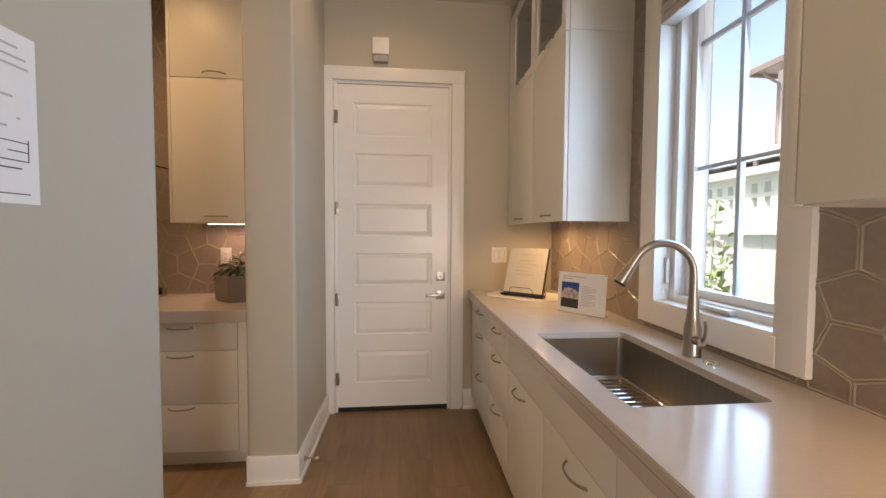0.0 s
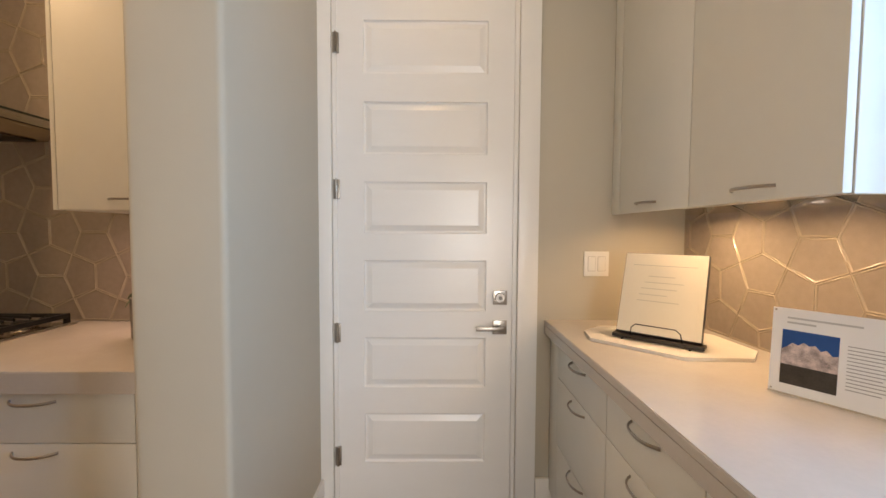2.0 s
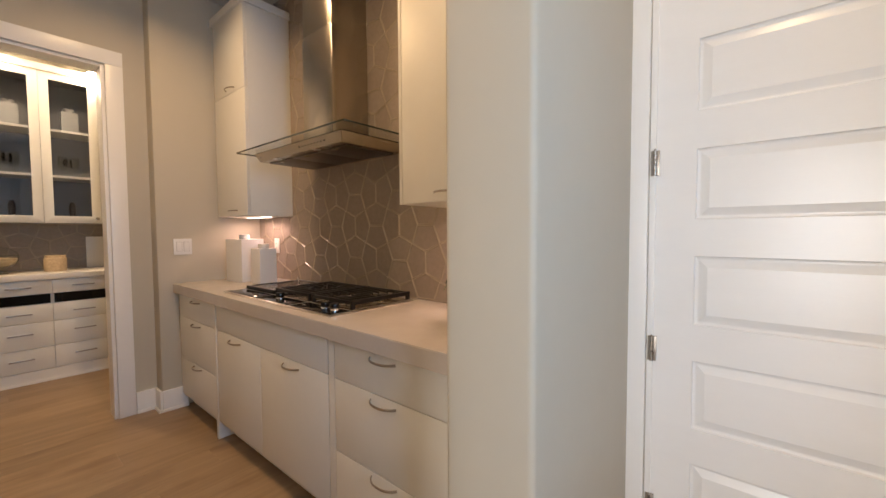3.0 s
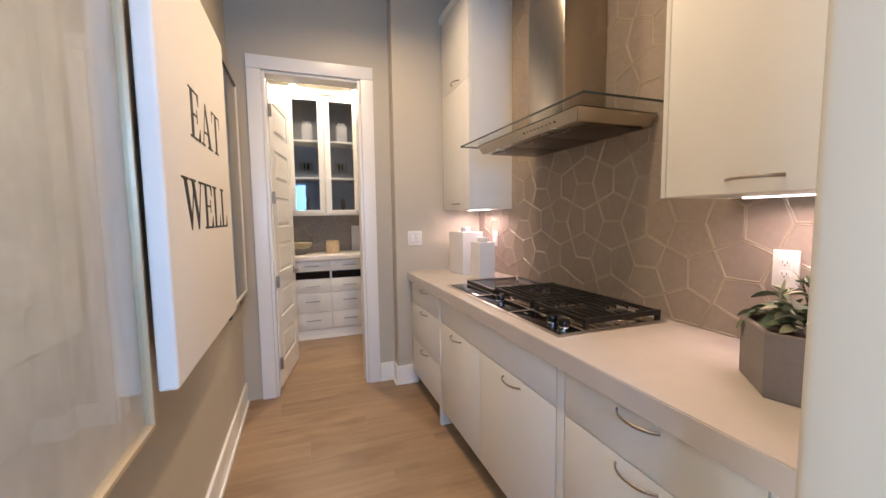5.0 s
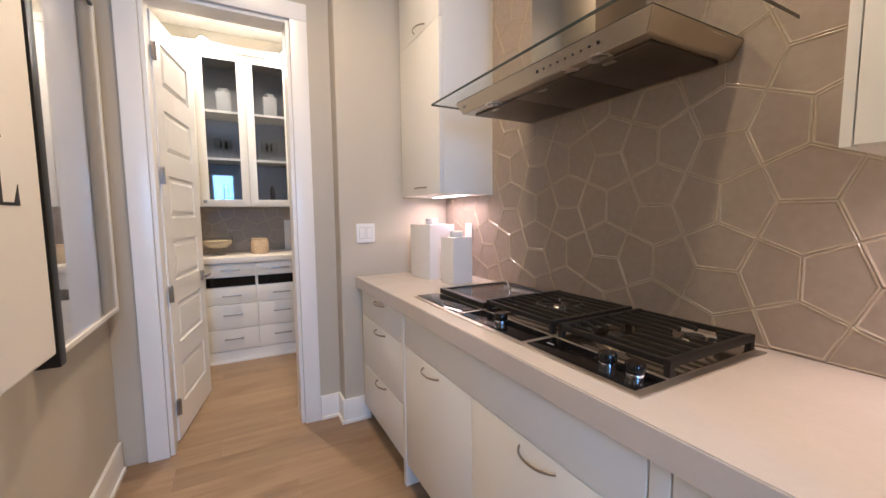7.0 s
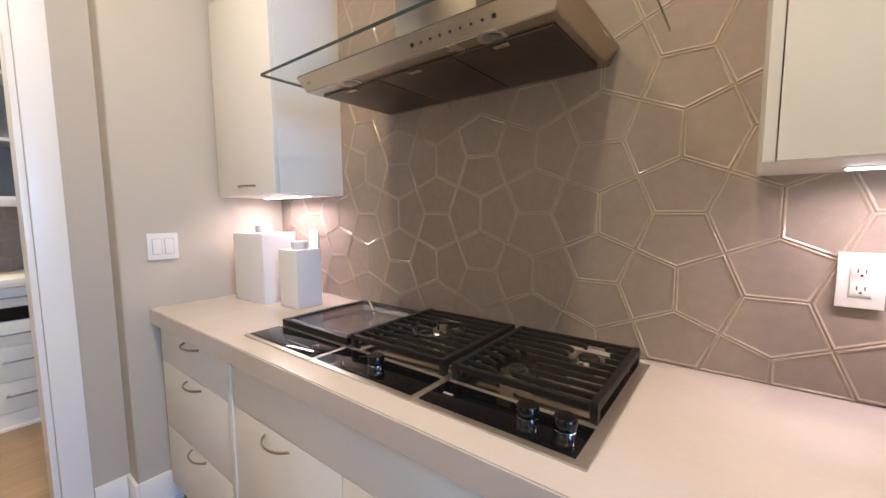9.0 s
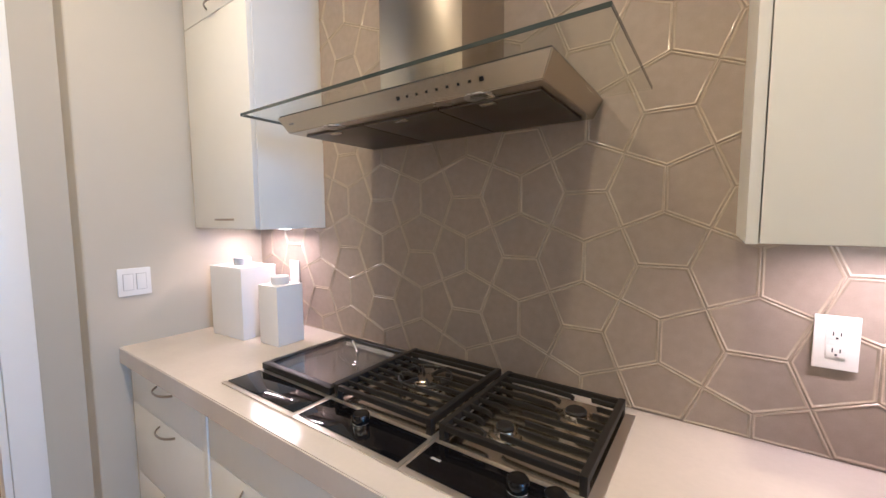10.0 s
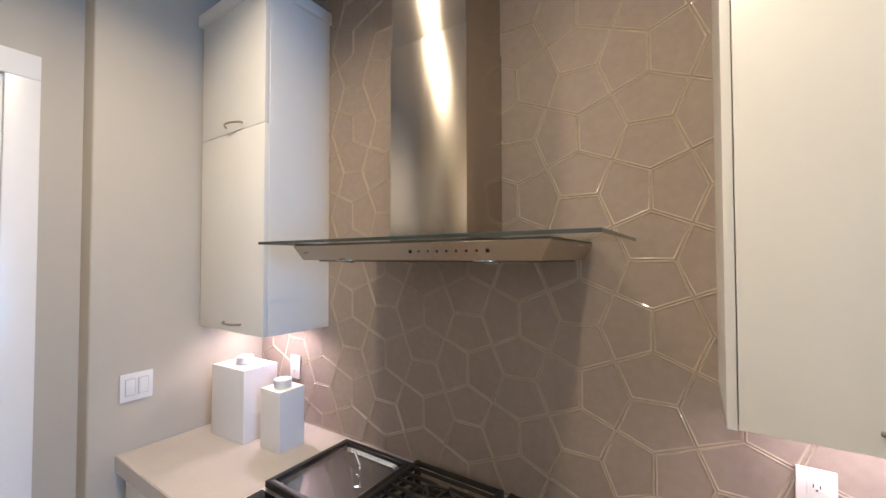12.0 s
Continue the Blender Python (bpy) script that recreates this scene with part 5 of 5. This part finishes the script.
def write_word(word, x_start, x_end, z0, height):
    """Black letters on the canvas, read towards -x."""
    widths = [LETTERS[c][0] for c in word]
    k = (x_start - x_end) / sum(widths)
    x = x_start
    for c in word:
        w, strokes = LETTERS[c]
        bm = bmesh.new()
        for n, pts in enumerate(strokes):
            stroke(bm, [(x - px * k, z0 + pz * height) for px, pz in pts], 1.2618, 1.2628 + 0.00012 * n)
        part("letter", bm, INK, face, "black serif letter " + c, world=True, smooth=0)
        x -= w * k


write_word("EAT", -1.928, -2.400, 1.614, 0.157)
write_word("WELL", -1.795, -2.473, 1.321, 0.158)

pic3 = thing("framed_print", "tall print in a thin black and white frame under glass", "picture", Matrix.Translation((-3.19, 1.131, 0.812)))
X0, X1, Z0, Z1 = -3.575, -2.852, 0.832, 2.27
for d, m_ in (((X0, X0 + 0.02, Z0, Z1), TRIM), ((X0 + 0.02, X1, Z0, Z0 + 0.02), TRIM), ((X0 + 0.02, X1, Z1 - 0.012, Z1), BLACK)):
    part("frame", on_south(*d, 1.1312, 1.185, 0.0015), m_, pic3, world=True)
part("print", on_south(X0 + 0.021, X1 - 0.001, Z0 + 0.021, Z1 - 0.013, 1.1312, 1.160), GREYART, pic3, world=True)
part("frame_side", on_south(X1 + 0.0005, X1 + 0.050, Z0 - 0.020, Z1, 1.1312, 1.198, 0.0015), BLACK, pic3, "deep black frame side", world=True)
g = part("glass", on_south(X0 + 0.0205, X1 - 0.0125, Z0 + 0.0205, Z1 - 0.0125, 1.176, 1.179), PICGLASS, pic3, world=True)
g.visible_shadow = False

# ---------------------------------------------------------------- pantry behind the west doorway
PF = -4.97


def pantry(y0):
    return pose(PF, y0, 0, 0, 0, 90)


for y0, y1 in ((1.06, 1.452), (1.452, 1.853), (1.853, 2.253), (2.253, 2.70)):
    w = y1 - y0
    c = cabinet("pantry_cabinet", "white drawer cabinet with its open slot drawn as a black sheet", pantry(y0), w, 0.60, 0.105, 0.885,
                [(0, w, 0.765, 0.883, "drawer", w / 2, 0.825), (0, w, 0.52, 0.675, "drawer", w / 2, 0.60), (0, w, 0.30, 0.52, "drawer", w / 2, 0.43), (0, w, 0.107, 0.30, "drawer", w / 2, 0.215)],
                "pantry base cabinets", handle=BAR, foot=1)
    # No opening is cut: a black sheet paints the shade inside the slot.
    part("slot", boxes((0.012, w - 0.012, 0.004, 0.0205, 0.680, 0.760)), BLACKGL, c, "black sheet in place of the shade in an open slot")
structure("baseboard_pantry", boxes((PF - 0.02, PF - 0.004, 1.06, 2.70, 0, 0.104), (PF - 0.004, PF + 0.008, 1.06, 2.70, 0, 0.018)), TRIM, "white base trim below the pantry drawers", "baseboard")
solid("pantry_worktop", boxes((-5.579, -4.945, 1.05, 2.71, 0.887, 0.935), bevel=0.003), MARBLE, "pale worktop in the pantry", "worktop")
UF = -5.20
for y0, y1 in ((1.06, 1.452), (1.452, 1.845), (1.845, 2.238), (2.238, 2.70)):
    w = y1 - y0
    t = thing("pantry_wall_cabinet", "white glazed wall cabinet with glassware on shelves", "cabinet", pose(UF, y0, 0, 0, 0, 90), "pantry wall cabinets")
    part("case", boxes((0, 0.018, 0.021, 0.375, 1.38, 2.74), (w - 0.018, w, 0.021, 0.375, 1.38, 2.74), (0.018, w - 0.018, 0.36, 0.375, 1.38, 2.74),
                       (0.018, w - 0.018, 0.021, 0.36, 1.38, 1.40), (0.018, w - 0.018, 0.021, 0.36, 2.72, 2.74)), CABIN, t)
    for z in (1.80, 2.22):
        part("shelf", boxes((0.018, w - 0.018, 0.03, 0.36, z, z + 0.02)), CAB, t)
    leafd = glass_door(t, 0, w, 1.38, 2.74, None, 0, rail=0.065)
    ku = w - 0.032 if y0 < 1.2 or 1.8 < y0 < 2.0 else 0.032
    part("knob", boxes((ku - 0.014, ku + 0.014, -0.022, -0.001, 1.410, 1.438), bevel=0.002), CHROME, leafd)
    part("crown", boxes((0, w, -0.015, 0.375, 2.741, 2.80)), CAB, t)
    M = PLACE[t.name]
    for k, (u, d) in enumerate(((w * 0.38, 0.12), (w * 0.60, 0.16), (w * 0.5, 0.25))):
        gb = lathe([(0.030, 0), (0.030, 0.003), (0.005, 0.008), (0.005, 0.06), (0.034, 0.10), (0.036, 0.15), (0.030, 0.19), (0.0285, 0.19), (0.033, 0.15), (0.031, 0.105), (0.0, 0.09)], 16)
        gb.transform(M @ Matrix.Translation((u, d, 1.8205)))
        solid("wine_glass", gb, GLASS, "clear stemmed glass on the pantry shelf", "glass", group="pantry glasses")
    cb = boxes((-0.06, 0.06, -0.05, 0.05, 0, 0.20), bevel=0.004)
    cyl(cb, (0, 0, 0.2), (0, 0, 0.235), 0.04, n=20)
    cb.transform(M @ Matrix.Translation((w * 0.55, 0.2, 2.2405)))
    solid("canister", cb, PANTRYWARE, "grey lidded canister on the top pantry shelf", "canister", group="pantry canisters")
    vb = lathe([(0.018, 0), (0.020, 0.004), (0.022, 0.06), (0.026, 0.11), (0.024, 0.15), (0.016, 0.17), (0.018, 0.18)], 18)
    vb.transform(M @ Matrix.Translation((w * 0.52, 0.15, 1.4005)))
    solid("bud_vase", vb, DARKWOOD, "slim dark vase on the low pantry shelf", "vase", group="pantry vases")
for py in (1.54, 2.20):
    t = thing("cabinet_lamp", "small round lit lamp over the pantry cabinets", "light", Matrix.Translation((-5.135, py, 2.80)), "pantry cabinet lamps")
    part("arm", boxes((-5.24, -5.11, py - 0.012, py + 0.012, 2.801, 2.806), bevel=0.002), NICKEL, t, world=True)
    part("lens", lathe([(0.010, 0.0), (0.022, 0.006), (0.030, 0.018), (0.032, 0.030), (0.028, 0.038)], 20, (-5.135, py, 2.7625)), BULB, t, world=True)

bowl = thing("glass_bowl", "footed glass bowl of beige pasta with a lid", "bowl", Matrix.Translation((-5.25, 1.555, 0.9352)))
part("bowl", lathe([(0.06, 0), (0.06, 0.004), (0.014, 0.012), (0.014, 0.045), (0.08, 0.06), (0.12, 0.10), (0.13, 0.155), (0.127, 0.155), (0.117, 0.102), (0.076, 0.064), (0.0, 0.052)], 28), GLASS, bowl)
part("contents", lathe([(0.02, 0.066), (0.070, 0.072), (0.112, 0.106), (0.120, 0.135), (0.0, 0.145)], 28), BEIGE, bowl)
part("lid", lathe([(0.129, 0.157), (0.115, 0.19), (0.06, 0.225), (0.014, 0.24), (0.022, 0.275), (0.0, 0.295)], 28), GLASS, bowl)
jar = thing("glass_jar", "short glass jar of beige grain with a cork lid", "jar", Matrix.Translation((-5.25, 1.905, 0.9352)))
part("jar", lathe([(0.074, 0), (0.078, 0.01), (0.078, 0.115), (0.072, 0.125)], 24), BEIGE, jar)
part("lid", lathe([(0.070, 0.1255), (0.070, 0.147), (0.0, 0.148)], 24), BEIGE, jar)
solid("cutting_board", boxes((-5.56, -5.545, 2.16, 2.42, 0.9352, 1.25), bevel=0.004), CERAMIC, "white board leaning on the pantry wall", "board")

# ---------------------------------------------------------------- ceiling lamps
for cx, cy, cz, share in CANS:
    t = thing("downlight", "small round recessed ceiling light, lit", "light", Matrix.Translation((cx, cy, cz)), "ceiling downlights")
    part("trim_ring", lathe([(0.085, -0.001), (0.085, -0.006), (0.066, -0.012), (0.064, -0.001)], 32), TRIM, t)
    part("lens", lathe([(0.062, -0.001), (0.062, -0.006), (0.0, -0.007)], 28), LENS, t)

# ---------------------------------------------------------------- patio opening behind
pat = thing("window_2", "tall glazed patio opening in a white frame", "window", Matrix.Translation((0.58, -3.12, 0.05)), kind="structure")
for d in ((0.08, 0.13, -3.25, -3.19, 0.05, 2.30), (1.03, 1.08, -3.25, -3.19, 0.05, 2.30), (0.13, 1.03, -3.25, -3.19, 2.25, 2.30), (0.13, 1.03, -3.25, -3.19, 0.05, 0.13), (0.555, 0.605, -3.25, -3.19, 0.13, 2.25)):
    part("window_frame", boxes(d), TRIM, pat, world=True)

# ---------------------------------------------------------------- outside the window
structure("ground", boxes((-600, 600, -600, 600, -0.5, -0.20)), GRASS, "pale garden ground", "ground")
FXX = 2.85
fence = thing("garden_wall", "white garden wall with pale green panels and a breeze-block band", "garden wall", Matrix.Translation((FXX, 3.5, -0.2)))
part("footing", boxes((FXX - 0.02, FXX + 0.14, -0.3, 8.1, -0.199, 0.05)), STUCCO, fence, world=True)
part("band", boxes((FXX, FXX + 0.12, -0.3, 8.1, 1.345, 1.515), bevel=0.004), STUCCO, fence, world=True)
part("cap", boxes((FXX - 0.05, FXX + 0.17, -0.3, 8.1, 1.832, 1.895), bevel=0.006), STUCCO, fence, world=True)
for k in range(7):
    y = -0.34 + k * 1.4
    if k < 6:
        part("pier", boxes((FXX - 0.025, FXX + 0.145, y - 0.07, y + 0.07, 0.0505, 1.8315), bevel=0.004), STUCCO, fence, world=True)
        for j in range(5):
            part("board", boxes((FXX + 0.045, FXX + 0.07, y + 0.071 + j * 0.2516, y + 0.071 + (j + 1) * 0.2516 - 0.004, 0.051, 1.3445)), FENCE, fence, world=True)
        part("block_frame", boxes((FXX + 0.02, FXX + 0.10, y + 0.071, y + 1.329, 1.5155, 1.575), (FXX + 0.02, FXX + 0.10, y + 0.071, y + 1.329, 1.770, 1.8315)), FENCE, fence, world=True)
        for j in range(11):
            yy = y + 0.075 + j * 0.118
            part("block", boxes((FXX + 0.02, FXX + 0.10, yy, yy + 0.062, 1.5755, 1.7695)), FENCE, fence, world=True)
        part("block_rail", boxes((FXX + 0.021, FXX + 0.099, y + 0.071, y + 1.329, 1.655, 1.690)), FENCE, fence, world=True)

house = thing("neighbour_house", "white stucco neighbouring house with a brown fascia", "house", Matrix.Translation((12, 4, -0.2)))
part("wall", boxes((11.0, 18.0, -6.0, 10.8, -0.199, 6.2)), STUCCO, house, world=True)
part("roof", frustum((10.5, 18.5, -6.4, 11.25), (13.5, 15.5, -3.0, 8.0), 6.32, 7.8), ROOF, house, world=True)
part("fascia", boxes((10.42, 10.5, -6.4, 11.25, 6.20, 6.36), (10.42, 18.5, 11.25, 11.33, 6.20, 6.36)), BROWNEDGE, house, world=True)
dp = bmesh.new()
sweep([(10.6, 10.9, 6.2), (10.8, 10.9, 6.05), (10.93, 10.7, 5.8), (10.93, 10.7, 0.0)], 0.09, 0.09, 8, up=(0, 1, 0), bm=dp)
part("downpipe", dp, BROWNEDGE, house, world=True)
w = part("window", boxes((10.96, 10.995, 9.70, 10.26, 4.28, 5.18)), BROWNEDGE, house, world=True)
for a, b in ((9.74, 9.96), (10.0, 10.22)):
    for z0, z1 in ((4.32, 4.71), (4.75, 5.14)):
        part("pane", boxes((10.945, 10.962, a, b, z0, z1)), BLUEWIN, w, world=True)
garage = thing("neighbour_garage", "low white building with a tiled roof and gutter", "house", Matrix.Translation((7.5, 8, -0.2)))
part("wall", boxes((6.4, 9.5, 1.5, 13.0, -0.199, 2.62)), STUCCO, garage, world=True)
part("roof", frustum((5.95, 9.9, 1.0, 13.4), (7.6, 8.2, 2.5, 12.0), 2.70, 3.10), ROOF, garage, world=True)
part("gutter", boxes((5.84, 5.95, 1.0, 13.4, 2.64, 2.78), bevel=0.01), STUCCO, garage, world=True)
gp = bmesh.new()
sweep([(5.9, 6.2, 2.64), (5.9, 6.2, 2.50), (6.1, 6.2, 2.2), (6.33, 6.2, 2.05), (6.33, 6.2, 0.0)], 0.08, 0.08, 8, up=(0, 1, 0), bm=gp)
part("downpipe", gp, BROWNEDGE, garage, world=True)

bush = thing("rose_bush", "leafy rose bush with white flowers by the fence", "bush", Matrix.Translation((2.45, 3.0, -0.2)))
rnd = random.Random(3)
bl = []
for L_, W_, m_ in ((0.075, 0.045, BUSH), (0.06, 0.035, BUSH)):
    bl.append(leaf_mesh(L_, W_, 0.4, m_))
bf = lathe([(0.004, 0), (0.03, 0.012), (0.036, 0.03), (0.02, 0.028), (0.014, 0.014), (0.0, 0.02)], 10)
flower = finish(bf, "flower", BLOSSOM, 60)
for k in range(9):
    base = Vector((rnd.uniform(-0.12, 0.12), rnd.uniform(-0.25, 0.25), 0.001))
    tip = Vector((rnd.uniform(-0.25, 0.2), rnd.uniform(-0.40, 0.55), rnd.uniform(1.2, 1.85)))
    mid = (base + tip) / 2 + Vector((rnd.uniform(-0.1, 0.1), rnd.uniform(-0.1, 0.1), 0.1))
    pts = [tuple(base), tuple(base.lerp(mid, 0.5)), tuple(mid), tuple(mid.lerp(tip, 0.5)), tuple(tip)]
    part("cane", sweep(pts, 0.012, 0.012, 6), BUSH, bush)
    for i in range(32):
        s = rnd.uniform(0.3, 1.0)
        p = base.lerp(mid, s * 2) if s < 0.5 else mid.lerp(tip, s * 2 - 1)
        p = p + Vector((rnd.uniform(-0.1, 0.1), rnd.uniform(-0.1, 0.1), rnd.uniform(-0.06, 0.06)))
        shared("leaf", rnd.choice(bl), bush, pose(*p, rnd.uniform(-60, 60), rnd.uniform(-70, 50), rnd.uniform(0, 360)) @ Matrix.Scale(rnd.uniform(0.7, 1.3), 4))
    for i in range(9):
        s = rnd.uniform(0.3, 1.0)
        p = mid.lerp(tip, s) + Vector((rnd.uniform(-0.1, 0.02), rnd.uniform(-0.1, 0.1), rnd.uniform(-0.03, 0.08)))
        shared("flower", flower, bush, pose(*p, rnd.uniform(-40, 40), rnd.uniform(-60, -10), rnd.uniform(0, 360)))

# ---------------------------------------------------------------- tiled walls
PITCH, HALF = 0.1995, 0.058


def clip_poly(poly, lo_u, hi_u, lo_v, hi_v):
    for axis, lim, keep in ((0, lo_u, 1), (0, hi_u, -1), (1, lo_v, 1), (1, hi_v, -1)):
        out = []
        for i, p in enumerate(poly):
            q = poly[(i + 1) % len(poly)]
            a, b = keep * (p[axis] - lim), keep * (q[axis] - lim)
            if a >= 0:
                out.append(p)
            if (a > 0) != (b > 0) and abs(a - b) > 1e-9:
                s = a / (a - b)
                out.append((p[0] + s * (q[0] - p[0]), p[1] + s * (q[1] - p[1])))
        poly = out
        if len(poly) < 3:
            return []
    clean = []
    for p in poly:
        if not clean or math.dist(p, clean[-1]) > 0.002:
            clean.append(p)
    if len(clean) > 2 and math.dist(clean[0], clean[-1]) < 0.002:
        clean.pop()
    return clean if len(clean) > 2 else []


def area(poly):
    return sum(p[0] * q[1] - q[0] * p[1] for p, q in zip(poly, poly[1:] + poly[:1])) / 2


def inset(poly, d):
    n, out = len(poly), []
    for i in range(n):
        p0, p1, p2 = (Vector(poly[j % n]) for j in (i - 1, i, i + 1))
        d1, d2 = (p1 - p0).normalized(), (p2 - p1).normalized()
        n1, n2 = Vector((-d1.y, d1.x)), Vector((-d2.y, d2.x))
        k = max(1 + n1.dot(n2), 0.25)
        q = p1 + (n1 + n2) * (d / k)
        out.append((q.x, q.y))
    return out


def tile_bm(poly):
    """A pressed tile with a raised rim round a slightly sunk field; its face looks to -y, u along x and v along z."""
    bm = bmesh.new()
    prev = None
    for d, h in ((0.0005, 0.0), (0.0005, 0.0068), (0.0012, 0.0075), (0.0024, 0.0089), (0.0034, 0.0092), (0.0046, 0.0086), (0.0062, 0.0069), (0.0080, 0.0059), (0.0200, 0.0053)):
        ring = [bm.verts.new((u, -h, v)) for u, v in inset(poly, d)]
        if prev:
            for i in range(len(ring)):
                bm.faces.new((prev[i], prev[(i + 1) % len(ring)], ring[(i + 1) % len(ring)], ring[i]))
        prev = ring
    bm.faces.new(prev)
    return bm


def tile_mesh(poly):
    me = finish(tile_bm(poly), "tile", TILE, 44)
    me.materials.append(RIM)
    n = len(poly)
    # Rim faces take the painted highlight colour, the field keeps the tile's.
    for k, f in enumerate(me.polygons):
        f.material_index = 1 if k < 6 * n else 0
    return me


def cairo(u0, u1, v0, v1, cu, cv, holes):
    """Pentagons of the tiling inside the rectangle and outside the holes; (cu, cv) is the middle of a cell with a level bar."""
    found = []
    ni0, ni1 = math.floor((u0 - cu) / PITCH) - 1, math.ceil((u1 - cu) / PITCH) + 1
    nj0, nj1 = math.floor((v0 - cv) / PITCH) - 1, math.ceil((v1 - cv) / PITCH) + 1
    h = PITCH / 2

    def ends(i, j):
        x, z = cu + i * PITCH, cv + j * PITCH
        return (((x - HALF, z), (x + HALF, z)), True) if (i + j) % 2 == 0 else (((x, z - HALF), (x, z + HALF)), False)

    for i in range(ni0, ni1 + 1):
        for j in range(nj0, nj1 + 1):
            x, z = cu + i * PITCH, cv + j * PITCH
            for di, dj in ((1, 0), (0, 1)):
                a, b = ends(i, j), ends(i + di, j + dj)
                if dj:      # level lattice edge on top of the cell
                    p, q = (x - h, z + h), (x + h, z + h)
                    low, high = (a[0], b[0])
                    poly = [p, low[0], low[1], q, high[0]] if a[1] else [p, low[1], q, high[1], high[0]]
                else:       # upright lattice edge on the right of the cell
                    p, q = (x + h, z - h), (x + h, z + h)
                    left, right = (a[0], b[0])
                    poly = [p, right[0], q, left[1], left[0]] if not a[1] else [p, right[0], right[1], q, left[1]]
                key = (di, a[1])
                mid = ((p[0] + q[0]) / 2, (p[1] + q[1]) / 2)
                if area(poly) < 0:
                    poly = poly[::-1]
                cut = clip_poly(poly, u0, u1, v0, v1)
                pieces = [cut] if cut else []
                for hu0, hu1, hv0, hv1, keep in holes:
                    nxt = []
                    for c in pieces:
                        inner = clip_poly(c, hu0, hu1, hv0, hv1)
                        if not inner:
                            nxt.append(c)
                        elif keep:
                            # a tile that only reaches in under a cabinet stays whole
                            if area(c) - area(inner) > 1e-5:
                                nxt.append(c)
                        else:
                            sides = [clip_poly(c, *r) for r in ((-99, hu0, -99, 99), (hu1, 99, -99, 99), (-99, 99, -99, hv0), (-99, 99, hv1, 99))]
                            best = max(sides, key=lambda q: area(q) if q else 0)
                            if best:
                                nxt.append(best)
                    pieces = nxt
                whole = len(pieces) == 1 and abs(area(pieces[0]) - area(poly)) < 1e-6
                if whole:
                    found.append((key, mid, poly))
                else:
                    for c in pieces:
                        if area(c) > 0.0006:
                            found.append((None, c[0], c))
    return found


def tiled(name, label, m, u0, u1, v0, v1, cu, cv, holes=()):
    backing = []
    us = sorted({u0, u1, *[x for q in holes for x in q[:2]]})
    for a, b in zip(us, us[1:]):
        inside = [q for q in holes if q[0] <= a and b <= q[1]]
        if inside:
            q = inside[0]
            if q[2] > v0:
                backing.append((a, b, -0.0060, 0.0, v0, q[2]))
            if q[3] < v1:
                backing.append((a, b, -0.0060, 0.0, q[3], v1))
        else:
            backing.append((a, b, -0.0060, 0.0, v0, v1))
    ob = thing(name, label, "backsplash", m, kind="structure")
    for d in backing:
        part("backing", boxes(d), GROUT, ob, smooth=0)
    kept = {}
    for key, mid, poly in cairo(u0, u1, v0, v1, cu, cv, holes):
        base = (mid[0], mid[1])
        local = [(u - base[0], v - base[1]) for u, v in poly]
        if key is None:
            me = tile_mesh(local)
        else:
            if key not in kept:
                kept[key] = tile_mesh(local)
            me = kept[key]
        shared("tile", me, ob, Matrix.Translation((base[0], 0.0, base[1])))
    return ob


tiled("backsplash_range", "glossy taupe pentagon tiles with raised rims behind the range", Matrix.Translation((0, 2.9965, 0)), -3.489, -0.846, 0.9155, 3.048, -1.590, 1.318,
      [(-3.488, -2.949, 1.402, 2.90, 1), (-1.440, -0.847, 1.402, 2.90, 1)])
tiled("backsplash_window", "glossy taupe pentagon tiles with raised rims round the window", pose(1.1265, 0, 0, 0, 0, -90), -3.038, 0.45, 0.9155, 2.95, -2.0, 1.317,
      [(-3.037, -2.001, 1.411, 2.95, 1), (-1.860, -1.115, 0.955, 2.63, 0), (-0.876, 0.075, 1.406, 2.95, 1)])

tiled("backsplash_pantry", "glossy taupe pentagon tiles behind the pantry worktop", pose(-5.5765, 0, 0, 0, 0, 90), 1.06, 2.70, 0.9355, 1.379, 1.70, 1.15)

# ---------------------------------------------------------------- oak floor boards, laid across the aisle
boards = new("floor_boards", None)
PLACE[boards.name] = Matrix()
tagged(boards, "wide pale oak floor boards with dark knots", "floor", kind="structure")
bw, rnd = 0.19, random.Random(11)
plank = {}
for i in range(37):
    x = -5.74 + i * bw
    y = -3.1 - rnd.uniform(0, 1.6)
    while y < 3.2:
        length = rnd.choice((1.5, 1.8, 2.1))
        south = 0.45 if x < -3.7 else 1.02 if x < -0.73 else -3.1
        a, b = max(y, south), min(y + length, 3.15)
        if b - a > 0.05:
            ln = round(b - a, 3)
            if ln not in plank:
                plank[ln] = finish(boxes((0.0002, bw - 0.0002, 0.0002, ln - 0.0002, -0.0118, 0.0), bevel=0.0005, seg=1), "plank", OAK, 0)
            shared("plank", plank[ln], boards, Matrix.Translation((x, a, 0)))
        y += length
